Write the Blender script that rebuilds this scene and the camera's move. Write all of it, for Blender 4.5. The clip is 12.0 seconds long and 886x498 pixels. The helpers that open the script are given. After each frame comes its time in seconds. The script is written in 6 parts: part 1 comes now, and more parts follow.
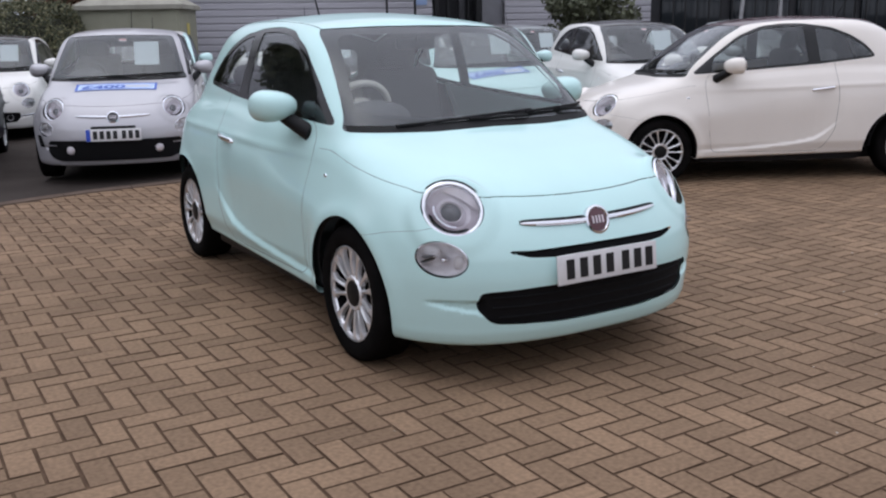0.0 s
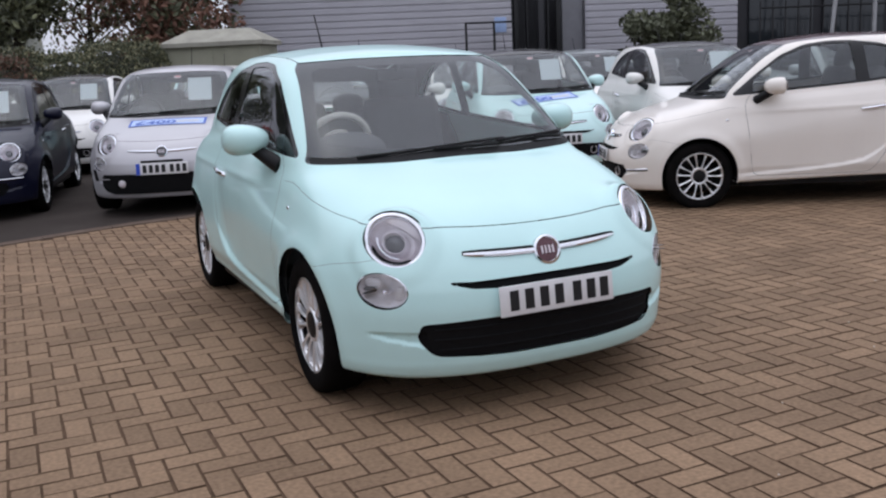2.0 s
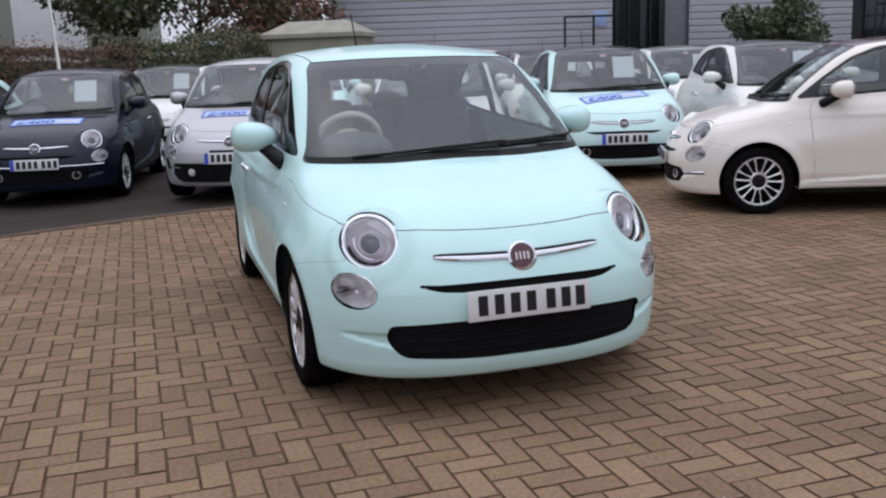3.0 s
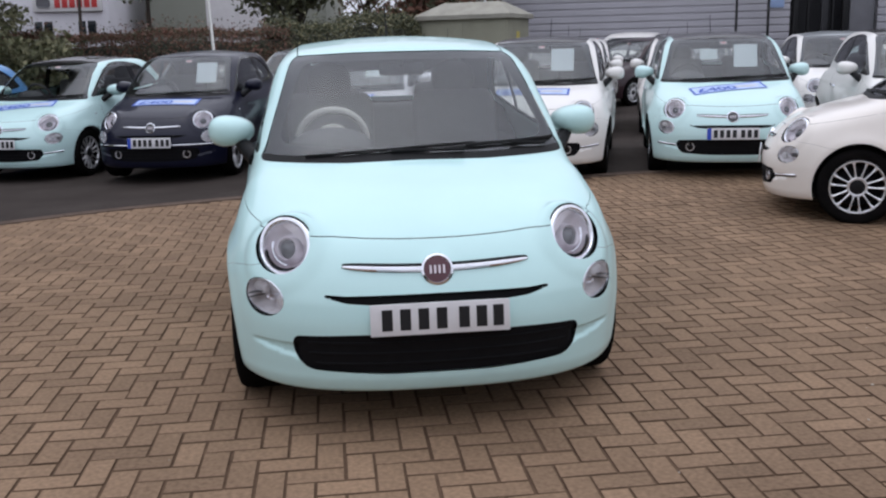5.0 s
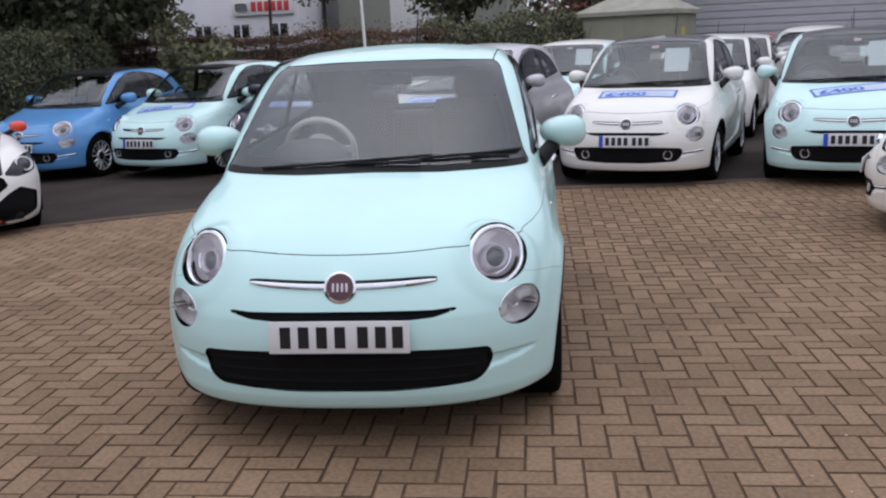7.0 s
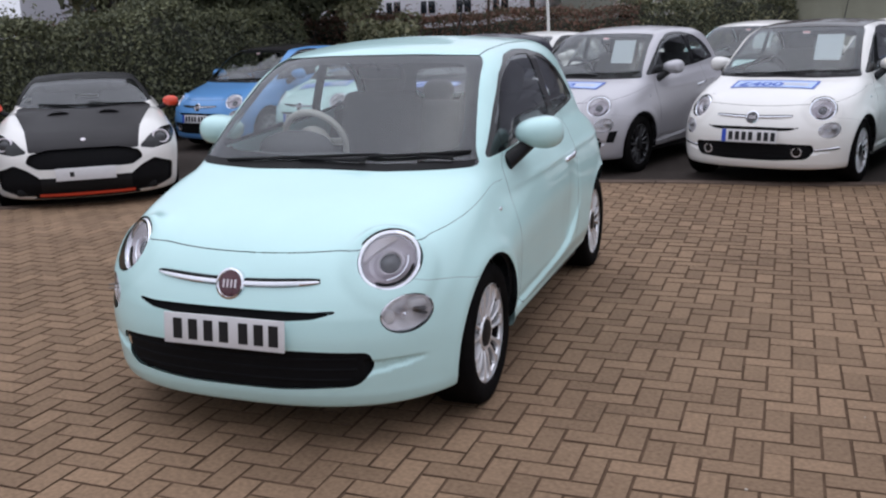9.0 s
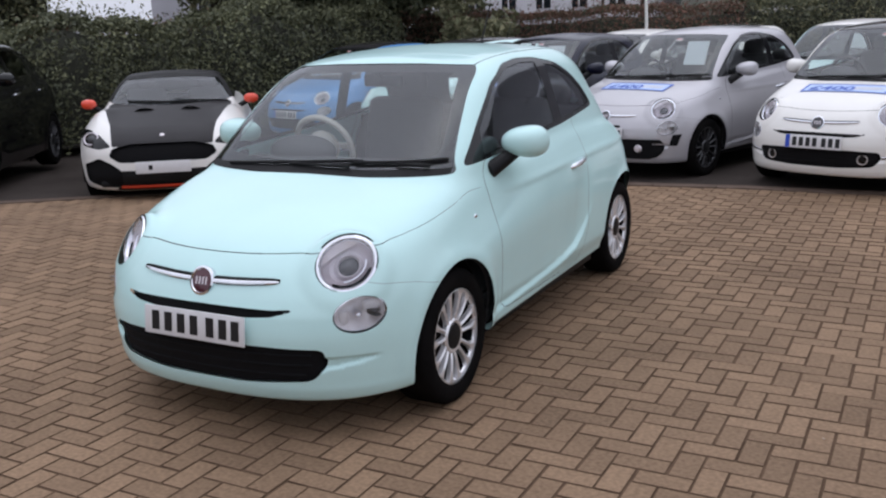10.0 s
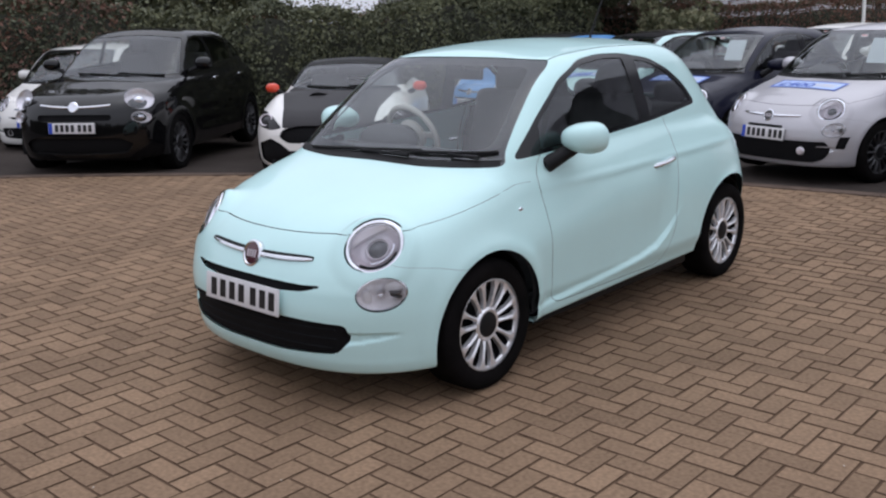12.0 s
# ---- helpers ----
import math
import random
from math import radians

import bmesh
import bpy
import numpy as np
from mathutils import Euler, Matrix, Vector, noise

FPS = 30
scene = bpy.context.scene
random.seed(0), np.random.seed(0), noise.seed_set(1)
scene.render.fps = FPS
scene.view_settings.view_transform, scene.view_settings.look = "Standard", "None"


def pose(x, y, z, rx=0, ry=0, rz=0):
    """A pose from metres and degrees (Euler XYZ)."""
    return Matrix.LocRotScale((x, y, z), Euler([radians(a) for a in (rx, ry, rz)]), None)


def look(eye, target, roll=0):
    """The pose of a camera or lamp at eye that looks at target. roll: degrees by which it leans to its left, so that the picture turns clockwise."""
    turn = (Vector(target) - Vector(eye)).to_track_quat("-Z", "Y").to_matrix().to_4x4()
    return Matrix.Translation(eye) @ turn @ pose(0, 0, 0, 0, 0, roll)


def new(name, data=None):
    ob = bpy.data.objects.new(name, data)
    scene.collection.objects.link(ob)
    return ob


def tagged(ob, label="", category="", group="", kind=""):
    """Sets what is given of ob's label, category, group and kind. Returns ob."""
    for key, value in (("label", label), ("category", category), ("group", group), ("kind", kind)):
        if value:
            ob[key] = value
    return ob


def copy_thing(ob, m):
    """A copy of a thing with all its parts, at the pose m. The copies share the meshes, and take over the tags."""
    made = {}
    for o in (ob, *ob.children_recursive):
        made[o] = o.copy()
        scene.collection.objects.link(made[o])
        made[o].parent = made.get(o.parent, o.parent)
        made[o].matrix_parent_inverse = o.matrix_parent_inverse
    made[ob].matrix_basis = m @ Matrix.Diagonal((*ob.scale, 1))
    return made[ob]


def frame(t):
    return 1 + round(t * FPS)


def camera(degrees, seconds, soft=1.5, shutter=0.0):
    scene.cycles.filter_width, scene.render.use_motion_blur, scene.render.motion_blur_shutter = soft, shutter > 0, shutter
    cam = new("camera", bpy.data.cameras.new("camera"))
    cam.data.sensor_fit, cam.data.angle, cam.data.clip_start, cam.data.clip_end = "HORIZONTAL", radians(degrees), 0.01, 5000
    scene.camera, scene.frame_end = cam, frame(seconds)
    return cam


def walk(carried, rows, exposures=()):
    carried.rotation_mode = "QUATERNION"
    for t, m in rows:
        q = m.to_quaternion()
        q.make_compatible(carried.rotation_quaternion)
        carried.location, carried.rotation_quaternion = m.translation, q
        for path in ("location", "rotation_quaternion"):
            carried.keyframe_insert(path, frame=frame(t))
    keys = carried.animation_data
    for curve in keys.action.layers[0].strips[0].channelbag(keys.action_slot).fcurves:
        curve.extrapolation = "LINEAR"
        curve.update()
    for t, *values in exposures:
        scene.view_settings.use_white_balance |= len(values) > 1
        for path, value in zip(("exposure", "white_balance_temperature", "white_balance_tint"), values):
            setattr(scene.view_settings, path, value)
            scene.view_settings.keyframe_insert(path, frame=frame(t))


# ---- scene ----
cam = camera(51.0, 12.0, 2.2)
PATH = [
    (0, (-2.361, -4.551, 1.331), (-1.358, -2.88, 0.883), -1.0),
    (0.5, (-2.335, -4.569, 1.334), (-1.334, -2.901, 0.871), -1.4),
    (1, (-2.198, -4.695, 1.342), (-1.264, -2.98, 0.912), -2.4),
    (1.5, (-2.033, -4.788, 1.35), (-1.153, -3.036, 0.957), -2.2),
    (2, (-1.82, -4.802, 1.326), (-1.0, -3.019, 0.939), -2.7),
    (2.5, (-1.62, -4.861, 1.358), (-0.856, -3.056, 0.958), -1.8),
    (3, (-1.357, -5.005, 1.353), (-0.752, -3.141, 0.958), -1.9),
    (3.2, (-1.271, -5.045, 1.377), (-0.705, -3.172, 0.967), -1.7),
    (4.8, (-0.444, -5.031, 1.390), (-0.192, -3.092, 0.967), -2.0),
    (5, (-0.343, -5.022, 1.399), (-0.123, -3.081, 0.973), -1.4),
    (5.5, (-0.112, -4.958, 1.388), (0.006, -2.998, 1.007), -0.9),
    (6, (0.123, -4.88, 1.423), (0.142, -2.924, 1.005), -1.8),
    (6.5, (0.428, -4.926, 1.425), (0.28, -2.978, 0.994), -2.6),
    (7, (0.684, -4.917, 1.427), (0.488, -2.972, 1.006), -2.2),
    (7.2, (0.774, -4.861, 1.418), (0.560, -2.920, 0.988), -1.9),
    (8.8, (1.756, -4.649, 1.477), (1.109, -2.816, 1.009), -2.5),
    (9, (1.856, -4.573, 1.489), (1.178, -2.748, 1.03), -1.7),
    (9.5, (2.16, -4.488, 1.531), (1.367, -2.707, 1.081), -3.3),
    (10, (2.471, -4.439, 1.55), (1.557, -2.722, 1.085), -1.7),
    (10.5, (2.692, -4.287, 1.519), (1.717, -2.607, 1.043), -1.6),
    (11, (2.898, -4.187, 1.551), (1.836, -2.562, 1.068), -0.4),
    (11.5, (3.109, -4.145, 1.559), (1.922, -2.607, 1.079), -0.4),
    (12, (3.167, -4.11, 1.56), (1.869, -2.665, 1.084), -1.1),
]
walk(cam, [(t, look(eye, target, roll)) for t, eye, target, roll in PATH])

SKY, CLOUD, SUN = 0.03, 1.27, 0.28

# ---- light: a bright overcast sky with a weak wide sun ----
world = bpy.data.worlds.new("overcast_sky")
scene.world = world
world.use_nodes = True
wn, wl = world.node_tree.nodes, world.node_tree.links
wn.clear()
sky = wn.new("ShaderNodeTexSky")
sky.sky_type = 'NISHITA'
sky.sun_disc = False
sky.sun_elevation, sky.sun_rotation = radians(80), radians(332)
sky.dust_density, sky.ozone_density = 4.0, 1.0
grey = wn.new("ShaderNodeHueSaturation")
grey.inputs["Saturation"].default_value = 0.10
grey.inputs["Value"].default_value = SKY
# cloud layer: brighter overhead than at the horizon
way = wn.new("ShaderNodeTexCoord")
updown = wn.new("ShaderNodeSeparateXYZ")
cloud = wn.new("ShaderNodeMapRange")
cloud.inputs["From Min"].default_value, cloud.inputs["From Max"].default_value = 0.0, 1.0
cloud.inputs["To Min"].default_value, cloud.inputs["To Max"].default_value = CLOUD * 0.52, CLOUD
puffs = wn.new("ShaderNodeTexNoise")
puffs.inputs["Scale"].default_value, puffs.inputs["Detail"].default_value = 2.2, 5
puff = wn.new("ShaderNodeMapRange")
puff.inputs["To Min"].default_value, puff.inputs["To Max"].default_value = 0.72, 1.28
veil = wn.new("ShaderNodeMath")
veil.operation = 'MULTIPLY'
tone = wn.new("ShaderNodeVectorMath")
tone.operation = 'SCALE'
tone.inputs[0].default_value = (0.945, 0.985, 1.16)
both_ = wn.new("ShaderNodeVectorMath")
both_.operation = 'ADD'
wback = wn.new("ShaderNodeBackground")
wback.inputs["Strength"].default_value = 1.0
wout = wn.new("ShaderNodeOutputWorld")
wl.new(sky.outputs[0], grey.inputs["Color"])
wl.new(way.outputs["Generated"], updown.inputs[0])
wl.new(way.outputs["Generated"], puffs.inputs["Vector"])
rim = wn.new("ShaderNodeMath")
rim.operation = 'MAXIMUM'
rim.inputs[1].default_value = 0.0
arch = wn.new("ShaderNodeMath")
arch.operation = 'POWER'
arch.inputs[1].default_value = 1.5
wl.new(updown.outputs["Z"], rim.inputs[0])
wl.new(rim.outputs[0], arch.inputs[0])
wl.new(arch.outputs[0], cloud.inputs["Value"])
wl.new(puffs.outputs["Fac"], puff.inputs["Value"])
wl.new(cloud.outputs[0], veil.inputs[0])
wl.new(puff.outputs[0], veil.inputs[1])
wl.new(veil.outputs[0], tone.inputs["Scale"])
wl.new(tone.outputs[0], both_.inputs[0])
wl.new(grey.outputs[0], both_.inputs[1])
wl.new(both_.outputs[0], wback.inputs["Color"])
wl.new(wback.outputs[0], wout.inputs["Surface"])
sun = new("sun", bpy.data.lights.new("sun", 'SUN'))
sun.data.energy, sun.data.angle, sun.data.color = SUN, radians(90), (0.99, 0.985, 1.0)
sun.matrix_world = look((-.8, 1.5, 10), (0, 0, 0))


# ---- materials ----
def material(name, color, rough=0.5, metal=0.0, coat=0.0, vary=0.0, scale=8.0, bump=0.0, bscale=60.0,
             second=None, alpha=1.0, transmission=0.0, random_tint=0.0, ior=1.45, island=False, rough_vary=0.0,
             fine=0.0, coords="Object", spec=0.5):
    """A principled material with two scales of variation."""
    m = bpy.data.materials.new(name)
    m.use_nodes = True
    n, l = m.node_tree.nodes, m.node_tree.links
    p = n["Principled BSDF"]
    p.inputs["Base Color"].default_value = (*color, 1)
    p.inputs["Roughness"].default_value = rough
    p.inputs["Metallic"].default_value = metal
    p.inputs["IOR"].default_value = ior
    p.inputs["Specular IOR Level"].default_value = spec
    p.inputs["Coat Weight"].default_value = coat
    p.inputs["Coat Roughness"].default_value = 0.03
    p.inputs["Transmission Weight"].default_value = transmission
    p.inputs["Alpha"].default_value = alpha
    if coords == "world":
        where = n.new("ShaderNodeNewGeometry").outputs["Position"]
    else:
        where = n.new("ShaderNodeTexCoord").outputs["Object"]
    col = None
    if vary or second:
        tx = n.new("ShaderNodeTexNoise")
        tx.inputs["Scale"].default_value, tx.inputs["Detail"].default_value = scale, 6
        l.new(where, tx.inputs["Vector"])
        ramp = n.new("ShaderNodeMapRange")
        ramp.inputs["From Min"].default_value, ramp.inputs["From Max"].default_value = 0.3, 0.7
        l.new(tx.outputs["Fac"], ramp.inputs["Value"])
        mix = n.new("ShaderNodeMix")
        mix.data_type = 'RGBA'
        b = second or tuple(c * (1 - vary) for c in color)
        mix.inputs["A"].default_value, mix.inputs["B"].default_value = (*color, 1), (*b, 1)
        l.new(ramp.outputs[0], mix.inputs["Factor"])
        col = mix.outputs["Result"]
        if rough_vary:
            rr = n.new("ShaderNodeMapRange")
            rr.inputs["To Min"].default_value, rr.inputs["To Max"].default_value = rough - rough_vary, rough + rough_vary
            l.new(ramp.outputs[0], rr.inputs["Value"])
            l.new(rr.outputs[0], p.inputs["Roughness"])
    if fine:
        tf = n.new("ShaderNodeTexNoise")
        tf.inputs["Scale"].default_value, tf.inputs["Detail"].default_value = bscale, 4
        l.new(where, tf.inputs["Vector"])
        fr = n.new("ShaderNodeMapRange")
        fr.inputs["From Min"].default_value, fr.inputs["From Max"].default_value = 0.3, 0.7
        fr.inputs["To Min"].default_value, fr.inputs["To Max"].default_value = 1 - fine, 1 + fine
        l.new(tf.outputs["Fac"], fr.inputs["Value"])
        fm = n.new("ShaderNodeVectorMath")
        fm.operation = 'SCALE'
        if col is None:
            fm.inputs[0].default_value = color
        else:
            l.new(col, fm.inputs[0])
        l.new(fr.outputs[0], fm.inputs["Scale"])
        col = fm.outputs[0]
    if random_tint:
        if island:
            src = n.new("ShaderNodeNewGeometry").outputs["Random Per Island"]
        else:
            src = n.new("ShaderNodeObjectInfo").outputs["Random"]
        mr = n.new("ShaderNodeMapRange")
        mr.inputs["To Min"].default_value, mr.inputs["To Max"].default_value = 1 - random_tint, 1 + random_tint
        l.new(src, mr.inputs["Value"])
        ms = n.new("ShaderNodeVectorMath")
        ms.operation = 'SCALE'
        if col is None:
            ms.inputs[0].default_value = color
        else:
            l.new(col, ms.inputs[0])
        l.new(mr.outputs[0], ms.inputs["Scale"])
        col = ms.outputs[0]
    if col is not None:
        l.new(col, p.inputs["Base Color"])
    if bump:
        tb = n.new("ShaderNodeTexNoise")
        tb.inputs["Scale"].default_value, tb.inputs["Detail"].default_value = bscale, 5
        l.new(where, tb.inputs["Vector"])
        bp = n.new("ShaderNodeBump")
        bp.inputs["Strength"].default_value, bp.inputs["Distance"].default_value = bump, 0.01
        l.new(tb.outputs["Fac"], bp.inputs["Height"])
        l.new(bp.outputs[0], p.inputs["Normal"])
    return m


def paint(name, color, flake=0.0, coat=0.7):
    return material(name, color, rough=0.42, metal=flake, coat=coat, vary=0.05, scale=2.5, fine=0.02, bscale=300, spec=0.12)


M_MINT = paint("mint_paint", (0.555, 0.80, 0.785))
M_WHITE = paint("white_paint", (0.78, 0.76, 0.73))
M_SILVER = paint("silver_paint", (0.47, 0.46, 0.485), 0.35)
M_CREAM = paint("cream_paint", (0.83, 0.775, 0.72))
M_NAVY = paint("navy_paint", (0.007, 0.008, 0.022), 0, 0.5)
M_BLUE = paint("blue_paint", (0.115, 0.30, 0.60), 0.1)
M_BLACK = material("black_paint", (0.003, 0.003, 0.0035), 0.5, coat=0.85, vary=0.05, scale=2.5, spec=0.02)
M_PALEMINT = paint("pale_mint_paint", (0.58, 0.80, 0.79))
M_DARKROOF = paint("dark_roof_paint", (0.03, 0.028, 0.03))
M_GREYCAR = paint("grey_paint", (0.25, 0.27, 0.28), 0.4)
M_SATIN = material("satin_black", (0.028, 0.026, 0.028), 0.55, vary=0.15, scale=5, spec=0.25)
M_PLUM = paint("dark_plum_paint", (0.035, 0.018, 0.022))
M_MAROON = paint("dark_red_roof", (0.075, 0.032, 0.038))
M_ORANGE = material("orange_red_plastic", (0.75, 0.07, 0.03), 0.35, coat=0.5, vary=0.1)
M_CHROME = material("chrome", (0.82, 0.83, 0.87), 0.12, 1.0, vary=0.06, scale=15)
M_ALLOY = material("alloy", (0.90, 0.90, 0.92), 0.26, 0.65, vary=0.15, scale=12, fine=0.05, bscale=120)
M_DARKALLOY = material("dark_alloy", (0.10, 0.10, 0.105), 0.4, 0.7, vary=0.2, scale=12)
M_RUBBER = material("tyre_rubber", (0.005, 0.005, 0.005), 0.85, vary=0.4, scale=10, second=(0.009, 0.008, 0.008), bump=0.3, bscale=90, spec=0.03)
M_PLASTIC = material("black_plastic", (0.012, 0.012, 0.013), 0.5, vary=0.3, scale=20, bump=0.15, bscale=250, spec=0.2)
M_GLOSSBLACK = material("gloss_black_trim", (0.008, 0.008, 0.009), 0.12, vary=0.2, scale=10)
M_GRILLE = material("grille_black", (0.005, 0.005, 0.006), 0.8, vary=0.3, scale=30, spec=0.2)
M_SEAM = material("shut_line_dark", (0.010, 0.013, 0.013), 0.8, vary=0.2, spec=0.2)
M_LINING = material("cabin_lining", (0.05, 0.05, 0.052), 0.85, vary=0.25, scale=9, spec=0.2)
M_SEAT = material("seat_fabric", (0.095, 0.092, 0.096), 0.9, vary=0.3, scale=12, bump=0.3, bscale=400, spec=0.2)
M_IVORY = material("ivory_leather", (0.62, 0.60, 0.55), 0.5, vary=0.1, scale=14)
M_DASH = material("dash_plastic", (0.085, 0.085, 0.09), 0.7, vary=0.2, scale=12, bump=0.2, bscale=300, spec=0.2)
M_PLATE = material("reflective_plate", (0.70, 0.69, 0.70), 0.35, vary=0.08, scale=20)
M_PLATEBLUE = material("plate_blue_band", (0.03, 0.08, 0.5), 0.4, vary=0.1)
M_CHAR = material("plate_black", (0.01, 0.01, 0.012), 0.5, vary=0.2)
M_PAPER = material("price_paper", (0.54, 0.60, 0.62), 0.7, vary=0.06, scale=14)
M_BANNER = material("banner_pale_blue", (0.50, 0.64, 0.92), 0.45, vary=0.12, scale=9)
M_BANNERINK = material("banner_blue_ink", (0.07, 0.14, 0.52), 0.5, vary=0.15, scale=14)
M_LAMPGREY = material("lamp_bowl_grey", (0.74, 0.69, 0.73), 0.35, 0.35, vary=0.2, scale=16)
M_REFLECT = material("lamp_reflector", (0.92, 0.89, 0.92), 0.25, 0.6, vary=0.25, scale=30)
M_FACETS = material("faceted_reflector", (.95, .93, .95), .3, .2, vary=.25, scale=22, bump=.5, bscale=24)
M_BADGERED = material("badge_red", (0.075, 0.012, 0.022), 0.25, 0.3, coat=0.8, vary=0.15)
M_TAILRED = material("tail_lamp_red", (0.6, 0.03, 0.02), 0.25, coat=0.6, vary=0.1)


def glass(name, tint, rough=0.0, face=0.085):
    """A thin pane: light goes straight through, and both its faces shine, more so at a glancing look."""
    m = bpy.data.materials.new(name)
    m.use_nodes = True
    n, l = m.node_tree.nodes, m.node_tree.links
    n.clear()
    tr, gl, mx, lw, pw, mr, out = (n.new(k) for k in ("ShaderNodeBsdfTransparent", "ShaderNodeBsdfGlossy", "ShaderNodeMixShader", "ShaderNodeLayerWeight", "ShaderNodeMath", "ShaderNodeMapRange", "ShaderNodeOutputMaterial"))
    tr.inputs["Color"].default_value = (*tint, 1)
    gl.inputs["Roughness"].default_value = rough
    gl.inputs["Color"].default_value = (0.95, 0.97, 1.0, 1)
    lw.inputs["Blend"].default_value = 0.5
    pw.operation = 'POWER'
    pw.inputs[1].default_value = 5.0
    mr.inputs["To Min"].default_value, mr.inputs["To Max"].default_value = face, 1.0
    l.new(lw.outputs["Facing"], pw.inputs[0])
    l.new(pw.outputs[0], mr.inputs["Value"])
    l.new(mr.outputs[0], mx.inputs["Fac"])
    l.new(tr.outputs[0], mx.inputs[1])
    l.new(gl.outputs[0], mx.inputs[2])
    l.new(mx.outputs[0], out.inputs["Surface"])
    return m


M_SCREEN = glass("windscreen_glass", (0.88, 0.91, 0.90), 0.02, 0.074)
M_SIDEGLASS = glass("side_glass", (0.80, 0.84, 0.82), 0.01)
M_LENS = glass("clear_lens", (0.95, 0.95, 0.96), 0.22)


# ---- small mesh kit: every shape is a pair of points and faces ----
def link_mesh(name, shape, mat, parent=None, label="", smooth=True, normals=None):
    V, F = shape
    me = bpy.data.meshes.new(name)
    V = np.asarray(V, dtype=np.float64)
    if isinstance(F, np.ndarray) and F.ndim == 2 and len(F):
        k = F.shape[1]
        me.vertices.add(len(V))
        me.vertices.foreach_set("co", V.astype(np.float32).ravel())
        me.loops.add(F.size)
        me.loops.foreach_set("vertex_index", F.astype(np.int32).ravel())
        me.polygons.add(len(F))
        me.polygons.foreach_set("loop_start", np.arange(0, F.size, k, dtype=np.int32))
        me.update(calc_edges=True)
    else:
        me.from_pydata([tuple(v) for v in V], [], [tuple(int(i) for i in f) for f in F])
    me.polygons.foreach_set("use_smooth", [smooth] * len(me.polygons))
    if normals is not None:
        me.normals_split_custom_set_from_vertices([tuple(v) for v in normals])
    elif smooth:
        me.set_sharp_from_angle(angle=radians(40))
    for mm in (mat if isinstance(mat, (list, tuple)) else [mat]):
        me.materials.append(mm)
    ob = new(name, me)
    if parent:
        ob.parent = parent
    if label:
        ob["label"] = label
    return ob


def part(name, bm, mat, parent, label=""):
    """Links a bmesh as one mesh under a thing or a part."""
    V = [v.co[:] for v in bm.verts]
    bm.verts.index_update()
    F = [[v.index for v in f.verts] for f in bm.faces]
    bm.free()
    return link_mesh(name, (V, F), mat, parent, label)


def thing(name, m, label, category, group="", kind=""):
    ob = new(name)
    ob.empty_display_size = 0.2
    ob.matrix_world = m
    return tagged(ob, label, category, group, kind)


def join(*shapes):
    V, F, k = [], [], 0
    for v, f in shapes:
        V.append(np.asarray(v, float))
        F += [[int(i) + k for i in q] for q in f]
        k += len(v)
    return np.concatenate(V), F


def moved(shape, m):
    V = np.asarray(shape[0], float)
    R = np.array(m.to_3x3())
    return V @ R.T + np.array(m.translation), shape[1]


def mirrored(shape):
    return np.asarray(shape[0], float) * (-1, 1, 1), [list(f)[::-1] for f in shape[1]]


def box(x0, x1, y0, y1, z0, z1, bevel=0.0, seg=2):
    bm = bmesh.new()
    bmesh.ops.create_cube(bm, size=1)
    for v in bm.verts:
        v.co = (x0 + (v.co.x + .5) * (x1 - x0), y0 + (v.co.y + .5) * (y1 - y0), z0 + (v.co.z + .5) * (z1 - z0))
    if bevel:
        bmesh.ops.bevel(bm, geom=list(bm.edges), offset=bevel, segments=seg, profile=0.5, affect='EDGES')
    bm.verts.index_update()
    out = np.array([v.co[:] for v in bm.verts]), [[v.index for v in f.verts] for f in bm.faces]
    bm.free()
    return out


def lathe(profile, n=32, closed=False):
    """Spins (radius, height) pairs round the z axis."""
    p = np.array(profile, float)
    a = np.linspace(0, 2 * np.pi, n, endpoint=False)
    V = np.stack([np.outer(p[:, 0], np.cos(a)), np.outer(p[:, 0], np.sin(a)), np.repeat(p[:, 1:2], n, 1)], -1).reshape(-1, 3)
    F = []
    m = len(p)
    for i in range(m if closed else m - 1):
        for j in range(n):
            k, q = (i + 1) % m, (j + 1) % n
            F.append([i * n + j, i * n + q, k * n + q, k * n + j])
    return V, F


def tube(path, radius, n=8, cap=True):
    """A round bar along a path; radius may be a list."""
    P = np.array(path, float)
    r = np.broadcast_to(np.asarray(radius, float), (len(P),))
    T = np.gradient(P, axis=0)
    T /= np.linalg.norm(T, axis=1)[:, None] + 1e-12
    up = np.array([0, 0, 1.0]) if abs(T[0, 2]) < 0.9 else np.array([1.0, 0, 0])
    V = []
    for i in range(len(P)):
        s = np.cross(T[i], up)
        s /= np.linalg.norm(s) + 1e-12
        up = np.cross(s, T[i])
        for j in range(n):
            a = 2 * np.pi * j / n
            V.append(P[i] + r[i] * (np.cos(a) * s + np.sin(a) * up))
    F = [[i * n + j, i * n + (j + 1) % n, (i + 1) * n + (j + 1) % n, (i + 1) * n + j] for i in range(len(P) - 1) for j in range(n)]
    if cap:
        F += [list(range(n))[::-1], [(len(P) - 1) * n + j for j in range(n)]]
    return np.array(V), F


